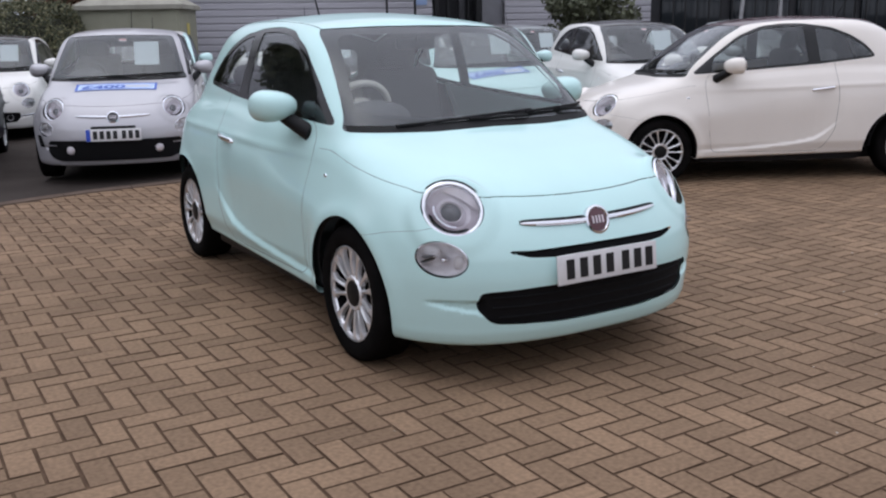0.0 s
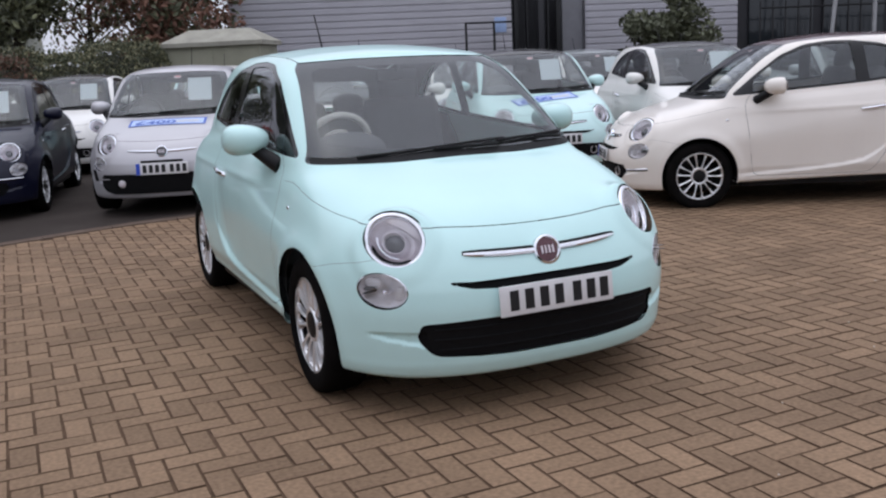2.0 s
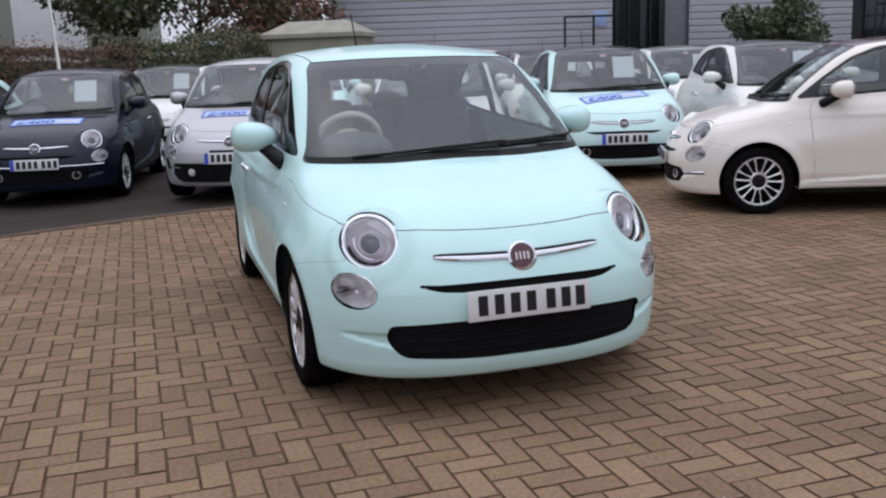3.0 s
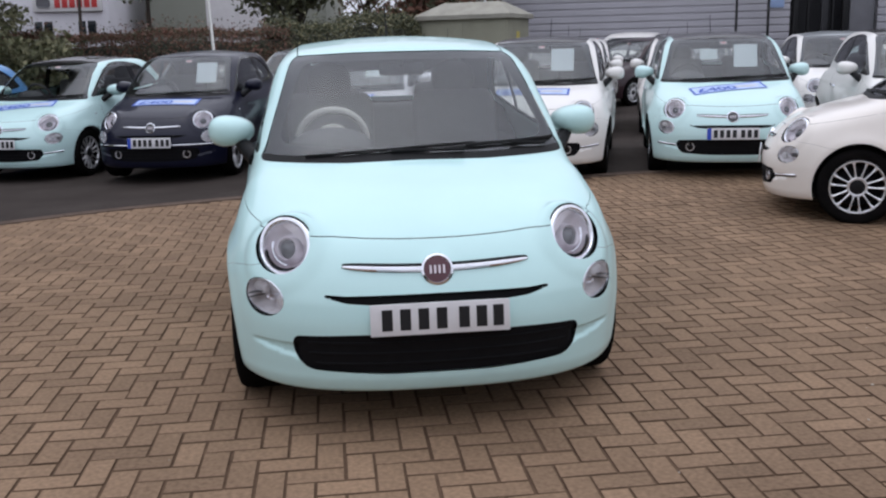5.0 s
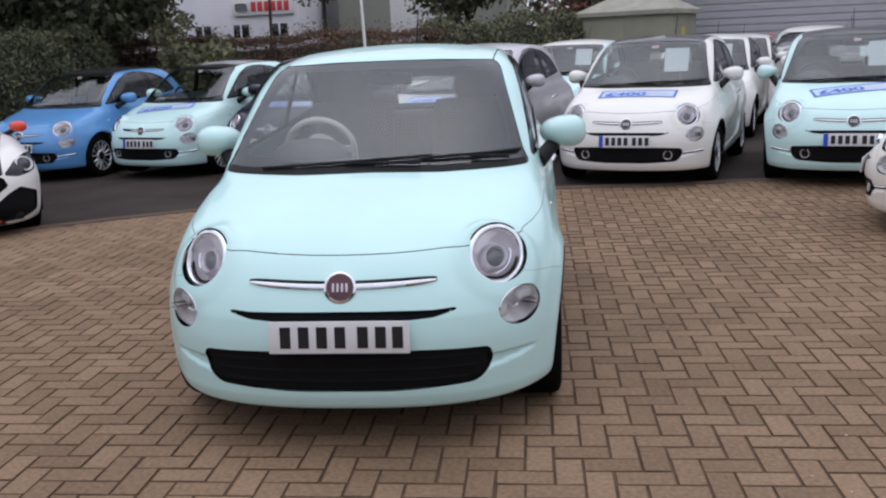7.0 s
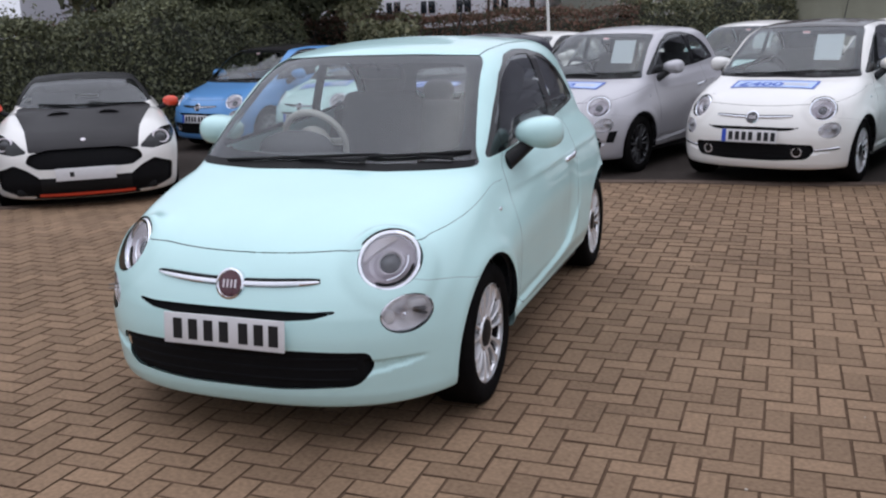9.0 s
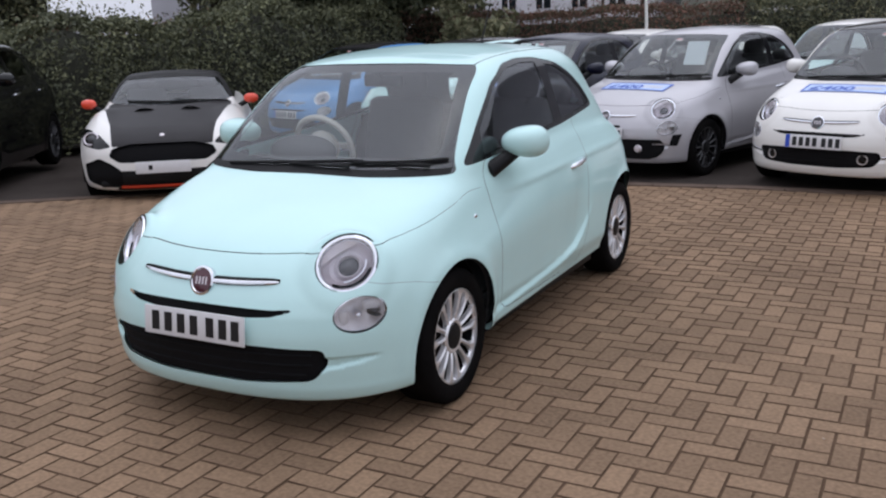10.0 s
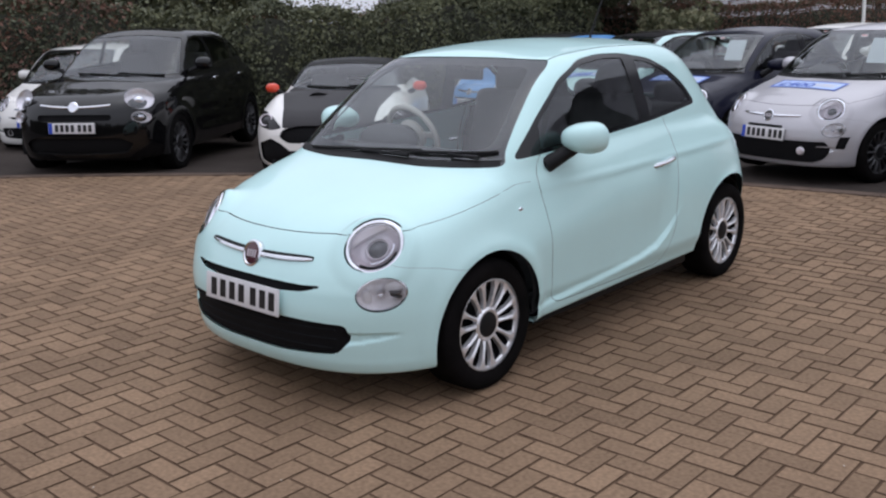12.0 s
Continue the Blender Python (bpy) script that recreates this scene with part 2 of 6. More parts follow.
def ball(c, r, nu=20, nv=12, power=1.0):
    """An ellipsoid, squarer as power falls below 1."""
    V, F = [], []
    f = lambda s: np.sign(s) * abs(s) ** power
    for i in range(nv + 1):
        t = -np.pi / 2 + np.pi * i / nv
        for j in range(nu):
            a = 2 * np.pi * j / nu
            V.append((c[0] + r[0] * f(np.cos(t)) * f(np.cos(a)), c[1] + r[1] * f(np.cos(t)) * f(np.sin(a)), c[2] + r[2] * f(np.sin(t))))
    for i in range(nv):
        for j in range(nu):
            F.append([i * nu + j, i * nu + (j + 1) % nu, (i + 1) * nu + (j + 1) % nu, (i + 1) * nu + j])
    return np.array(V), F


def axis_pose(c, d, up=(0, 0, 1)):
    """A pose at c whose z axis points along d."""
    z = Vector(d).normalized()
    x = Vector(up).cross(z).normalized()
    y = z.cross(x)
    m = Matrix((x, y, z)).transposed().to_4x4()
    m.translation = c
    return m


# ---- car bodies: a smooth solid, meshed and then cut along its shut lines and windows ----
def curve(*pts):
    p = np.array(pts, float)
    x, y = p[:, 0], p[:, 1]
    d = np.diff(y) / np.diff(x)
    s = np.concatenate([[d[0]], np.where(d[1:] * d[:-1] > 0, 2 * d[1:] * d[:-1] / (d[1:] + d[:-1] + 1e-12), 0), [d[-1]]])
    X = np.linspace(x[0], x[-1], 400)
    i = np.clip(np.searchsorted(x, X) - 1, 0, len(x) - 2)
    h = x[i + 1] - x[i]
    t = (X - x[i]) / h
    Y = (2 * t**3 - 3 * t**2 + 1) * y[i] + (t**3 - 2 * t**2 + t) * h * s[i] + (3 * t**2 - 2 * t**3) * y[i + 1] + (t**3 - t**2) * h * s[i + 1]
    return lambda v: np.interp(v, X, Y)


def smax(a, b, k):
    h = np.clip(0.5 + 0.5 * (a - b) / k, 0, 1)
    return b + (a - b) * h + k * h * (1 - h)


def smin(a, b, k):
    return -smax(-a, -b, k)


def step(a, b, v):
    t = np.clip((v - a) / (b - a), 0, 1)
    return t * t * (3 - 2 * t)


def polygon(pts, r=0.0):
    """Signed distance to a polygon in two coordinates, rounded by r."""
    P = np.array(pts, float)

    def f(u, v):
        d = np.full(u.shape, 1e9)
        s = np.zeros(u.shape, bool)
        for i in range(len(P)):
            a, b = P[i], P[(i + 1) % len(P)]
            e = b - a
            wu, wv = u - a[0], v - a[1]
            t = np.clip((wu * e[0] + wv * e[1]) / (e @ e), 0, 1)
            d = np.minimum(d, (wu - t * e[0])**2 + (wv - t * e[1])**2)
            c = (a[1] <= v) != (b[1] <= v)
            with np.errstate(divide="ignore", invalid="ignore"):
                s ^= c & (u < a[0] + (v - a[1]) * e[0] / np.where(e[1] == 0, 1e-9, e[1]))
        return np.where(s, -1, 1) * np.sqrt(d) - r
    return f


def rounded(pts, r, n=6):
    """A polygon's points with its corners rounded off."""
    P = [Vector(p) for p in pts]
    out = []
    for i, p in enumerate(P):
        a, b = P[i - 1], P[(i + 1) % len(P)]
        k = min(r, (a - p).length * 0.45, (b - p).length * 0.45)
        s, e = p + (a - p).normalized() * k, p + (b - p).normalized() * k
        for j in range(n + 1):
            t = j / n
            out.append(tuple((1 - t)**2 * s + 2 * t * (1 - t) * p + t * t * e))
    return out


def gradient(f, P, h=0.002):
    g = np.stack([f(P + np.eye(3)[i] * h) - f(P - np.eye(3)[i] * h) for i in range(3)], -1)
    return g / (2 * h)


def solid_mesh(f, lo, hi, h):
    """The half x > 0 of the surface f = 0, as points, triangles and normals."""
    nx, ny, nz = (int(math.ceil((hi[i] - lo[i]) / h)) + 1 for i in range(3))
    X = (np.arange(nx) - 0.5) * h
    Y = lo[1] + np.arange(ny) * h
    Z = lo[2] + np.arange(nz) * h
    G = np.empty((nx, ny, nz), np.float32)
    for i in range(nx):
        yy, zz = np.meshgrid(Y, Z, indexing="ij")
        G[i] = f(np.stack([np.full(yy.size, X[i]), yy.ravel(), zz.ravel()], -1)).reshape(ny, nz)
    S = G < 0
    corner = [(a, b, c) for a in (0, 1) for b in (0, 1) for c in (0, 1)]
    cut = lambda A, o: A[o[0]:nx - 1 + o[0], o[1]:ny - 1 + o[1], o[2]:nz - 1 + o[2]]
    cnt = sum(cut(S, o).astype(np.int8) for o in corner)
    idx = np.argwhere((cnt > 0) & (cnt < 8))
    ids = np.full((nx - 1, ny - 1, nz - 1), -1, np.int64)
    ids[tuple(idx.T)] = np.arange(len(idx))
    acc, num = np.zeros((len(idx), 3)), np.zeros(len(idx))
    for a in corner:
        for ax in range(3):
            if a[ax]:
                continue
            b = tuple(1 if i == ax else a[i] for i in range(3))
            ga = G[tuple((idx + a).T)].astype(float)
            gb = G[tuple((idx + b).T)].astype(float)
            m = (ga < 0) != (gb < 0)
            t = np.where(m, ga / np.where(m, ga - gb, 1), 0)
            p = np.array(a, float) + t[:, None] * (np.array(b) - np.array(a))
            acc += p * m[:, None]
            num += m
    V = (idx + acc / num[:, None]) * h + np.array([X[0], Y[0], Z[0]])
    mid = idx[:, 0] == 0
    quads = []
    for ax in range(3):
        o = [i for i in range(3) if i != ax]
        sl = [slice(1, None) if i != ax else slice(0, -1) for i in range(3)]
        A = S[tuple(slice(0, -1) if i == ax else slice(1, -1) for i in range(3))]
        B = S[tuple(slice(1, None) if i == ax else slice(1, -1) for i in range(3))]
        e = np.argwhere(A != B)
        flip = A[tuple(e.T)]
        base = e.copy()
        base[:, o[0]] += 1
        base[:, o[1]] += 1
        q = []
        for da, db in ((0, 0), (1, 0), (1, 1), (0, 1)):
            c = base.copy()
            c[:, o[0]] -= da
            c[:, o[1]] -= db
            q.append(ids[tuple(c.T)])
        q = np.stack(q, -1)
        if ax == 1:
            flip = ~flip
        q[~flip] = q[~flip][:, ::-1]
        quads.append(q)
    Q = np.concatenate(quads)
    Q = Q[(Q >= 0).all(1)]
    for _ in range(4):
        g = gradient(f, V)
        step_ = f(V) / np.maximum((g**2).sum(1), 0.05)
        V = V - np.clip(step_, -h, h)[:, None] * g
        V[mid, 0] = 0
    Q = Q[~(mid[Q].all(1))]
    T = np.concatenate([Q[:, [0, 1, 2]], Q[:, [0, 2, 3]]])
    N = gradient(f, V)
    N /= np.linalg.norm(N, axis=1)[:, None] + 1e-12
    fn = np.cross(V[T[:, 1]] - V[T[:, 0]], V[T[:, 2]] - V[T[:, 0]])
    bad = (fn * N[T[:, 0]]).sum(1) < 0
    T[bad] = T[bad][:, ::-1]
    return V, T, N


def tidy(V, T, N):
    used = np.unique(T)
    m = np.full(len(V), -1, np.int64)
    m[used] = np.arange(len(used))
    return V[used], m[T], N[used]


def split(shell, d):
    """Cuts a shell along d = 0, d being one value a point. Returns the part with d < 0 and the rest."""
    V, T, N = shell
    if not len(T):
        return shell, shell
    d = np.where(np.abs(d) < 1e-6, 1e-6, d)
    neg = d[T] < 0
    c = neg.sum(1)
    ins, outs = [T[c == 3]], [T[c == 0]]
    newV, newN, made = [V], [N], len(V)
    for want in (1, 2):
        t = T[c == want]
        if not len(t):
            continue
        lone = neg[c == want] if want == 1 else ~neg[c == want]
        k = lone.argmax(1)
        r = np.arange(len(t))
        a, b, e = t[r, k], t[r, (k + 1) % 3], t[r, (k + 2) % 3]
        pts = []
        for o in (b, e):
            w = (d[a] / (d[a] - d[o]))[:, None]
            newV.append(V[a] + w * (V[o] - V[a]))
            newN.append(N[a] + w * (N[o] - N[a]))
            pts.append(np.arange(made, made + len(t)))
            made += len(t)
        tip = np.stack([a, pts[0], pts[1]], -1)
        rest = np.concatenate([np.stack([pts[0], b, e], -1), np.stack([pts[0], e, pts[1]], -1)])
        (ins if want == 1 else outs).append(tip)
        (outs if want == 1 else ins).append(rest)
    V, N = np.concatenate(newV), np.concatenate(newN)
    return tidy(V, np.concatenate(ins), N), tidy(V, np.concatenate(outs), N)


def both(shell):
    V, T, N = shell
    return np.concatenate([V, V * (-1, 1, 1)]), np.concatenate([T, T[:, ::-1] + len(V)]), np.concatenate([N, N * (-1, 1, 1)])


def other(shell):
    V, T, N = shell
    return V * (-1, 1, 1), T[:, ::-1].copy(), N * (-1, 1, 1)


def sunk(shell, depth):
    return shell[0] - shell[2] * depth, shell[1], shell[2]


def shell_part(name, shell, mat, parent, label=""):
    V, T, N = shell
    if not len(T):
        return None
    return link_mesh(name, (V, T), mat, parent, label, True, N)


# -- the rounded city hatchback; nose towards -y, wheels on z = 0 --
AXLE, HUB = 1.15, 0.288
c_front = curve((.10, -1.77), (.17, -1.815), (.24, -1.838), (.33, -1.850), (.42, -1.858), (.50, -1.846), (.56, -1.822), (.62, -1.786), (.68, -1.742), (.73, -1.69), (.78, -1.60), (.84, -1.42), (.95, -1.05), (1.2, -1.0))
c_rear = curve((.12, 1.55), (.25, 1.64), (.45, 1.70), (.60, 1.69), (.80, 1.60), (.95, 1.48), (1.10, 1.34), (1.3, 1.30))
c_width = curve((.12, .775), (.22, .795), (.32, .804), (.45, .808), (.60, .806), (.72, .797), (.84, .778), (.95, .737), (1.05, .70), (1.2, .68))
c_top = curve((-2.0, .62), (-1.80, .725), (-1.60, .805), (-1.40, .868), (-1.20, .918), (-1.05, .944), (-.85, .968), (-.5, .995), (0, 1.02), (.5, 1.042), (.9, 1.03), (1.3, .965), (1.6, .89), (1.8, .83))
g_front = curve((.70, -1.32), (.85, -1.165), (.925, -1.075), (1.05, -.915), (1.2, -.715), (1.3, -.57), (1.39, -.42), (1.44, -.31), (1.55, 0))
g_rear = curve((.85, 1.58), (.95, 1.50), (1.07, 1.36), (1.2, 1.23), (1.3, 1.12), (1.38, 1.01), (1.46, .87), (1.55, .7))
g_width = curve((.80, .735), (.95, .715), (1.07, .692), (1.18, .660), (1.28, .628), (1.36, .595), (1.42, .555), (1.50, .50))
g_roof = curve((-1.0, 1.26), (-.5, 1.383), (-.2, 1.433), (.2, 1.460), (.6, 1.453), (1.0, 1.408), (1.3, 1.332), (1.6, 1.21))


POD_C, POD_D = (.548, -1.604, .688), (.512, -.738, .440)


def hatchback(P):
    x, y, z = np.abs(P[:, 0]), P[:, 1], P[:, 2]
    yf, yr = -.9, .7
    F, R, W = c_front(z), c_rear(z), c_width(z)
    W = W - .045 * step(.55, .85, z) * step(-.1, -1.0, y)
    ra = np.minimum(np.hypot(y + AXLE, z - HUB), np.hypot(y - AXLE, z - HUB))
    W = W + .010 * np.exp(-((ra - .345) / .045)**2) * step(.1, .3, z)
    W = W - .022 * step(.36, .26, z) * step(-.95, -.75, y) * step(.95, .75, y)
    low = np.interp(y, (-.86, -.2, .08, .24, .34, .5), (.268, .305, .332, .365, .42, .55))
    win = step(-.92, -.7, y) * step(.52, .26, y)
    W = W - .022 * step(low - .004, low + .032, z) * step(low + .42, low + .06, z) * win
    W = W + .005 * np.exp(-((z - .835 - .02 * y) / .02)**2) * step(-1.0, -.3, y) * step(1.5, .9, y)
    front = y < yf
    u = np.where(front, (yf - y) / np.maximum(yf - F, .05), np.where(y > yr, (y - yr) / (R - yr), 0))
    q = np.where(front, 3.6, 4.2)
    g = (x / W)**2.6 + np.clip(u, 0, 3)**q
    body = (g**(1 / 2.6) - 1) * .8
    # creases and the lower lip of the front bumper
    face = step(-1.35, -1.6, y)
    lower = .306 + .22 * (x - .515)
    body = body + .013 * step(lower - .008, lower + .010, z) * step(.360, .349, z) * step(.50, .52, x) * step(.70, .62, x) * face
    body = body - .002 * np.exp(-((z - .222) / .020)**2) * face
    k = np.interp(y, (-1.5, -.95, -.5), (.13, .13, .07))
    body = smax(body, (z - c_top(y) + .03 * (x / .7)**2) * .93, k)
    under = np.interp(y, (-1.7, -1.45, -1.2, -.9, -.8, .8, .9, 1.7), (.168, .172, .205, .215, .222, .245, .25, .29))
    body = smax(body, under - z, .025)
    GF, GR, V = g_front(z), g_rear(z), g_width(z)
    gf = y < .2
    u = np.where(gf, (.2 - y) / (.2 - GF), (y - .2) / (GR - .2))
    p = np.where(gf, 4.5, 3.2)
    q = np.where(gf, 11.0, 5.0)
    cabin = (((x / V)**p + np.clip(u, 0, 2)**q)**(1 / p) - 1) * .66
    cabin = smax(cabin, (z - g_roof(y) + .035 * (x / .5)**2) * .97, .085)
    cabin = smin(body, np.maximum(cabin, .5 - z), .022)
    # the wings swell round the headlights
    wx, wy, wz = x - POD_C[0], y - POD_C[1], z - POD_C[2]
    along = wx * POD_D[0] + wy * POD_D[1] + wz * POD_D[2]
    across = np.sqrt(np.maximum(wx**2 + wy**2 + wz**2 - along**2, 1e-9))
    pod = np.maximum(smax(across - .142, along + .005, .036), -along - .30)
    return smin(cabin, pod, .07)


# outlines: the side ones as (y, z), the front ones as (|x|, z)
o_side = polygon(rounded([(-.875, .957), (-.40, .985), (.30, 1.030), (.835, 1.085), (.74, 1.195), (.60, 1.282), (.42, 1.351), (.18, 1.384), (-.02, 1.387), (-.22, 1.366), (-.435, 1.286), (-.665, 1.125)], .05))
o_door = polygon(rounded([(-.765, .90), (-.735, .60), (-.70, .275), (.30, .265), (.43, .45), (.46, .75), (.42, 1.2), (-.5, 1.2)], .07))
o_screen = polygon(rounded([(-.3, .927), (.0, .929), (.30, .925), (.675, .936), (.645, .99), (.540, 1.34), (.508, 1.371), (.25, 1.381), (-.3, 1.384)], .03))
o_grille = polygon(rounded([(-.3, .405), (.30, .400), (.528, .390), (.530, .325), (.480, .262), (.2, .246), (-.2, .246)], .045))
o_slot = polygon([(-.1, .540), (.2, .539), (.33, .537), (.40, .541), (.412, .536), (.40, .530), (.33, .512), (.2, .503), (-.1, .498)])
LAMP_TURN, FOG_TURN = radians(30), radians(9)
LAMP_C, LAMP_D = np.array(POD_C), np.array(POD_D)
FOG_C, FOG_D = np.array((.626, -1.650, .515)), np.array((.70, -.70, .05))
LAMP_D, FOG_D = LAMP_D / np.linalg.norm(LAMP_D), FOG_D / np.linalg.norm(FOG_D)


def disc_distance(V, c, d, rx, rz, turn=0.0):
    """Radius in an ellipse that looks along d, turned in its plane, less 1."""
    w = V - c
    s = np.cross((0, 0, 1), d)
    s /= np.linalg.norm(s)
    t = np.cross(d, s)
    far = np.abs(w @ d) > .16
    s, t = s * math.cos(turn) + t * math.sin(turn), t * math.cos(turn) - s * math.sin(turn)
    return np.where(far, 9.0, np.hypot(w @ s / rx, w @ t / rz) - 1)


def surface_y(f, x, z, y0=-2.2, y1=0.0):
    """Where a line from the front meets the body."""
    x, z = np.broadcast_arrays(np.asarray(x, float), np.asarray(z, float))
    ys = np.linspace(y0, y1, 241)
    hit = np.full(x.shape, np.nan)
    prev = None
    for y in ys:
        v = f(np.stack([x.ravel(), np.full(x.size, y), z.ravel()], -1)).reshape(x.shape)
        if prev is not None:
            m = np.isnan(hit) & (v < 0)
            hit[m] = (y - (y1 - y0) / 240 * (v / np.where(v - prev == 0, 1, v - prev)))[m]
        prev = v
    return hit


def side_x(f, y, z):
    """Half width of the body at a height and length."""
    lo, hi = .2, 1.1
    for _ in range(30):
        m = (lo + hi) / 2
        lo, hi = (m, hi) if f(np.array([[m, y, z]]))[0] < 0 else (lo, m)
    return lo


def pieces(shell, least=8):
    """The connected pieces of a shell."""
    V, T, N = shell
    if not len(T):
        return []
    lab = np.arange(len(V))
    while True:
        low = lab[T].min(1)
        old = lab.copy()
        for k in range(3):
            np.minimum.at(lab, T[:, k], low)
        lab = lab[lab]
        if (lab == old).all():
            break
    out = []
    for a in np.unique(lab[T[:, 0]]):
        t = T[lab[T[:, 0]] == a]
        if len(t) >= least:
            out.append(tidy(V, t, N))
    return out


def surface_z(f, x, y, z0=0.6, z1=1.2):
    x, y = np.broadcast_arrays(np.asarray(x, float), np.asarray(y, float))
    lo, hi = np.full(x.shape, z0), np.full(x.shape, z1)
    for _ in range(30):
        m = (lo + hi) / 2
        v = f(np.stack([x.ravel(), y.ravel(), m.ravel()], -1)).reshape(x.shape)
        lo, hi = np.where(v < 0, m, lo), np.where(v < 0, hi, m)
    return (lo + hi) / 2


def wheel_shapes(style):
    """Tyre, rim and cap round the z axis, outer face towards +z."""
    tyre = lathe([(.198, -.085), (.215, -.093), (.255, -.096), (.278, -.088), (.288, -.07), (.289, -.03), (.289, .03), (.288, .068), (.278, .086), (.255, .095), (.215, .092), (.199, .083)], 48)
    n = 14
    spokes = []
    for i in range(n):
        a = 2 * np.pi * (i + (.05 if i % 2 else -.05)) / n
        b = 2 * np.pi * (i + (.08 if i % 2 else -.08)) / n if style == 0 else a
        r = [.055, .075, .10, .13, .155, .172, .184, .193]
        w = [.0155, .0115, .0095, .0095, .0115, .0150, .0215, .0345] if style == 0 else [.0135, .0085, .0065, .0062, .0072, .0095, .0140, .0250]
        zt = [.060, .069, .074, .077, .079, .080, .080, .080]
        n_ = len(r)
        V = []
        for k in range(n_):
            an = a + (b - a) * k / (n_ - 1)
            c, s = np.cos(an), np.sin(an)
            for e, zz in ((-w[k], -.022), (-w[k] * .8, -.003), (0, .002), (w[k] * .8, -.003), (w[k], -.022)):
                V.append((r[k] * c - e * s, r[k] * s + e * c, zt[k] + zz))
        F = [[k * 5 + j, k * 5 + j + 1, k * 5 + 6 + j, k * 5 + 5 + j] for k in range(n_ - 1) for j in range(4)]
        spokes.append((np.array(V), F))
    rim = join(lathe([(.200, .086), (.206, .084), (.205, .078), (.192, .074), (.188, .066)], 48), lathe([(.074, .055), (.076, .066), (.068, .074), (.056, .071)], 28), *spokes)
    cap = lathe([(.001, .080), (.036, .079), (.054, .075), (.058, .060)], 24)
    # barrel shares the disc's black: the dark between the spokes is put into colour
    disc = join(lathe([(.001, -.01), (.155, -.01), (.158, -.02), (.158, -.03)], 32), lathe([(.188, .066), (.186, .055), (.182, -.05), (.195, -.08)], 48))
    return tyre, rim, cap, disc


def build_hatchback(root, h, style):
    """Builds the whole car under root. style: paint, roof, mirror, rim, hub, chrome, fogs, banner and so on."""
    f = hatchback
    V, T, N = solid_mesh(f, (0, -1.95, .12), (.90, 1.80, 1.56), h)
    body = (V, T, N)
    paint_m, roof_m = style["paint"], style["roof"]
    shut = .0029 if h < .02 else .004
    # wheel arches
    for ya in (-AXLE, AXLE):
        V, T, N = body
        d = np.where(V[:, 0] > .45, np.hypot((V[:, 1] - ya + (.0 if ya < 0 else .045)) / (.322 if ya < 0 else .395), (V[:, 2] - HUB + .005) / (.337 if ya < 0 else .368)) - 1, 1.0)
        _, body = split(body, d)
    # side glass with its black surround
    V, T, N = body
    sideway = (V[:, 0] > .40) & (V[:, 1] > -1.0) & (V[:, 1] < 1.0)
    d = np.where(sideway, o_side(V[:, 1], V[:, 2]), 1.0)
    glasshouse, body = split(body, d)
    V, T, N = body
    d = np.where((V[:, 1] < .1) & (V[:, 2] > .86) & (V[:, 0] < .70), o_screen(V[:, 0], V[:, 2]), 1.0)
    d = np.where((V[:, 1] > -1.2 + .0), d, 1.0)
    screen, body = split(body, d)
    # rear window
    V, T, N = body
    d = np.where(V[:, 1] > 1.0, polygon(rounded([(-.3, 1.08), (.48, 1.08), (.40, 1.275), (-.3, 1.295)], .06))(V[:, 0], V[:, 2]), 1.0)
    rear, body = split(body, d)
    # roof skin
    V, T, N = body
    d = np.maximum(V[:, 0] - np.interp(V[:, 1], (-.5, -.3, .2, .8, 1.3), (.500, .508, .520, .500, .44)), np.maximum(1.322 - V[:, 2], V[:, 1] - .98))
    roof, body = split(body, d)
    if style["roof_lines"]:
        gap, roof = split(roof, -(np.maximum(roof[0][:, 0] - np.interp(roof[0][:, 1], (-.5, -.3, .2, .8, 1.3), (.500, .508, .520, .500, .44)), roof[0][:, 1] - .98) + shut * 2))
    # headlights, lower lamps, grille and slot are openings
    V, T, N = body
    _, body = split(body, disc_distance(V, LAMP_C, LAMP_D, .126, .106, LAMP_TURN))
    _, body = split(body, disc_distance(body[0], FOG_C, FOG_D, .106, .067, FOG_TURN))
    V = body[0]
    grille, body = split(body, np.where(V[:, 1] < -1.55, o_grille(V[:, 0], V[:, 2]), 1.0))
    V = body[0]
    slot, body = split(body, np.where(V[:, 1] < -1.6, o_slot(V[:, 0], V[:, 2]), 1.0))

    def front_line(V):
        return V[:, 2] - (.712 + .09 * V[:, 0]**2)

    def wing_line(V):
        return V[:, 2] - np.interp(V[:, 1], (-1.70, -1.50, -1.36, -1.18, -1.02, -.9), (.712, .746, .772, .806, .836, .86))

    V = body[0]
    d = np.maximum.reduce([-front_line(V), np.where(V[:, 0] > .53, -wing_line(V), -1.0), V[:, 1] + .80, V[:, 2] - 1.0])
    bonnet, body = split(body, d)
    V = bonnet[0]
    d = np.maximum.reduce([-front_line(V), np.where(V[:, 0] > .53, -wing_line(V), -1.0), V[:, 1] + .80, V[:, 2] - 1.0])
    bonnet, seam1 = split(bonnet, np.maximum(-front_line(V) + shut, np.where(V[:, 0] > .53, -wing_line(V) + shut * .5, -1.0)))
    # the wing line closes up towards the scuttle
    shown, rest = split(seam1, np.where(seam1[0][:, 0] > .53, seam1[0][:, 1] + 1.10, -1.0))
    tight, seam1 = rest, shown
    # bumper skin
    V = body[0]
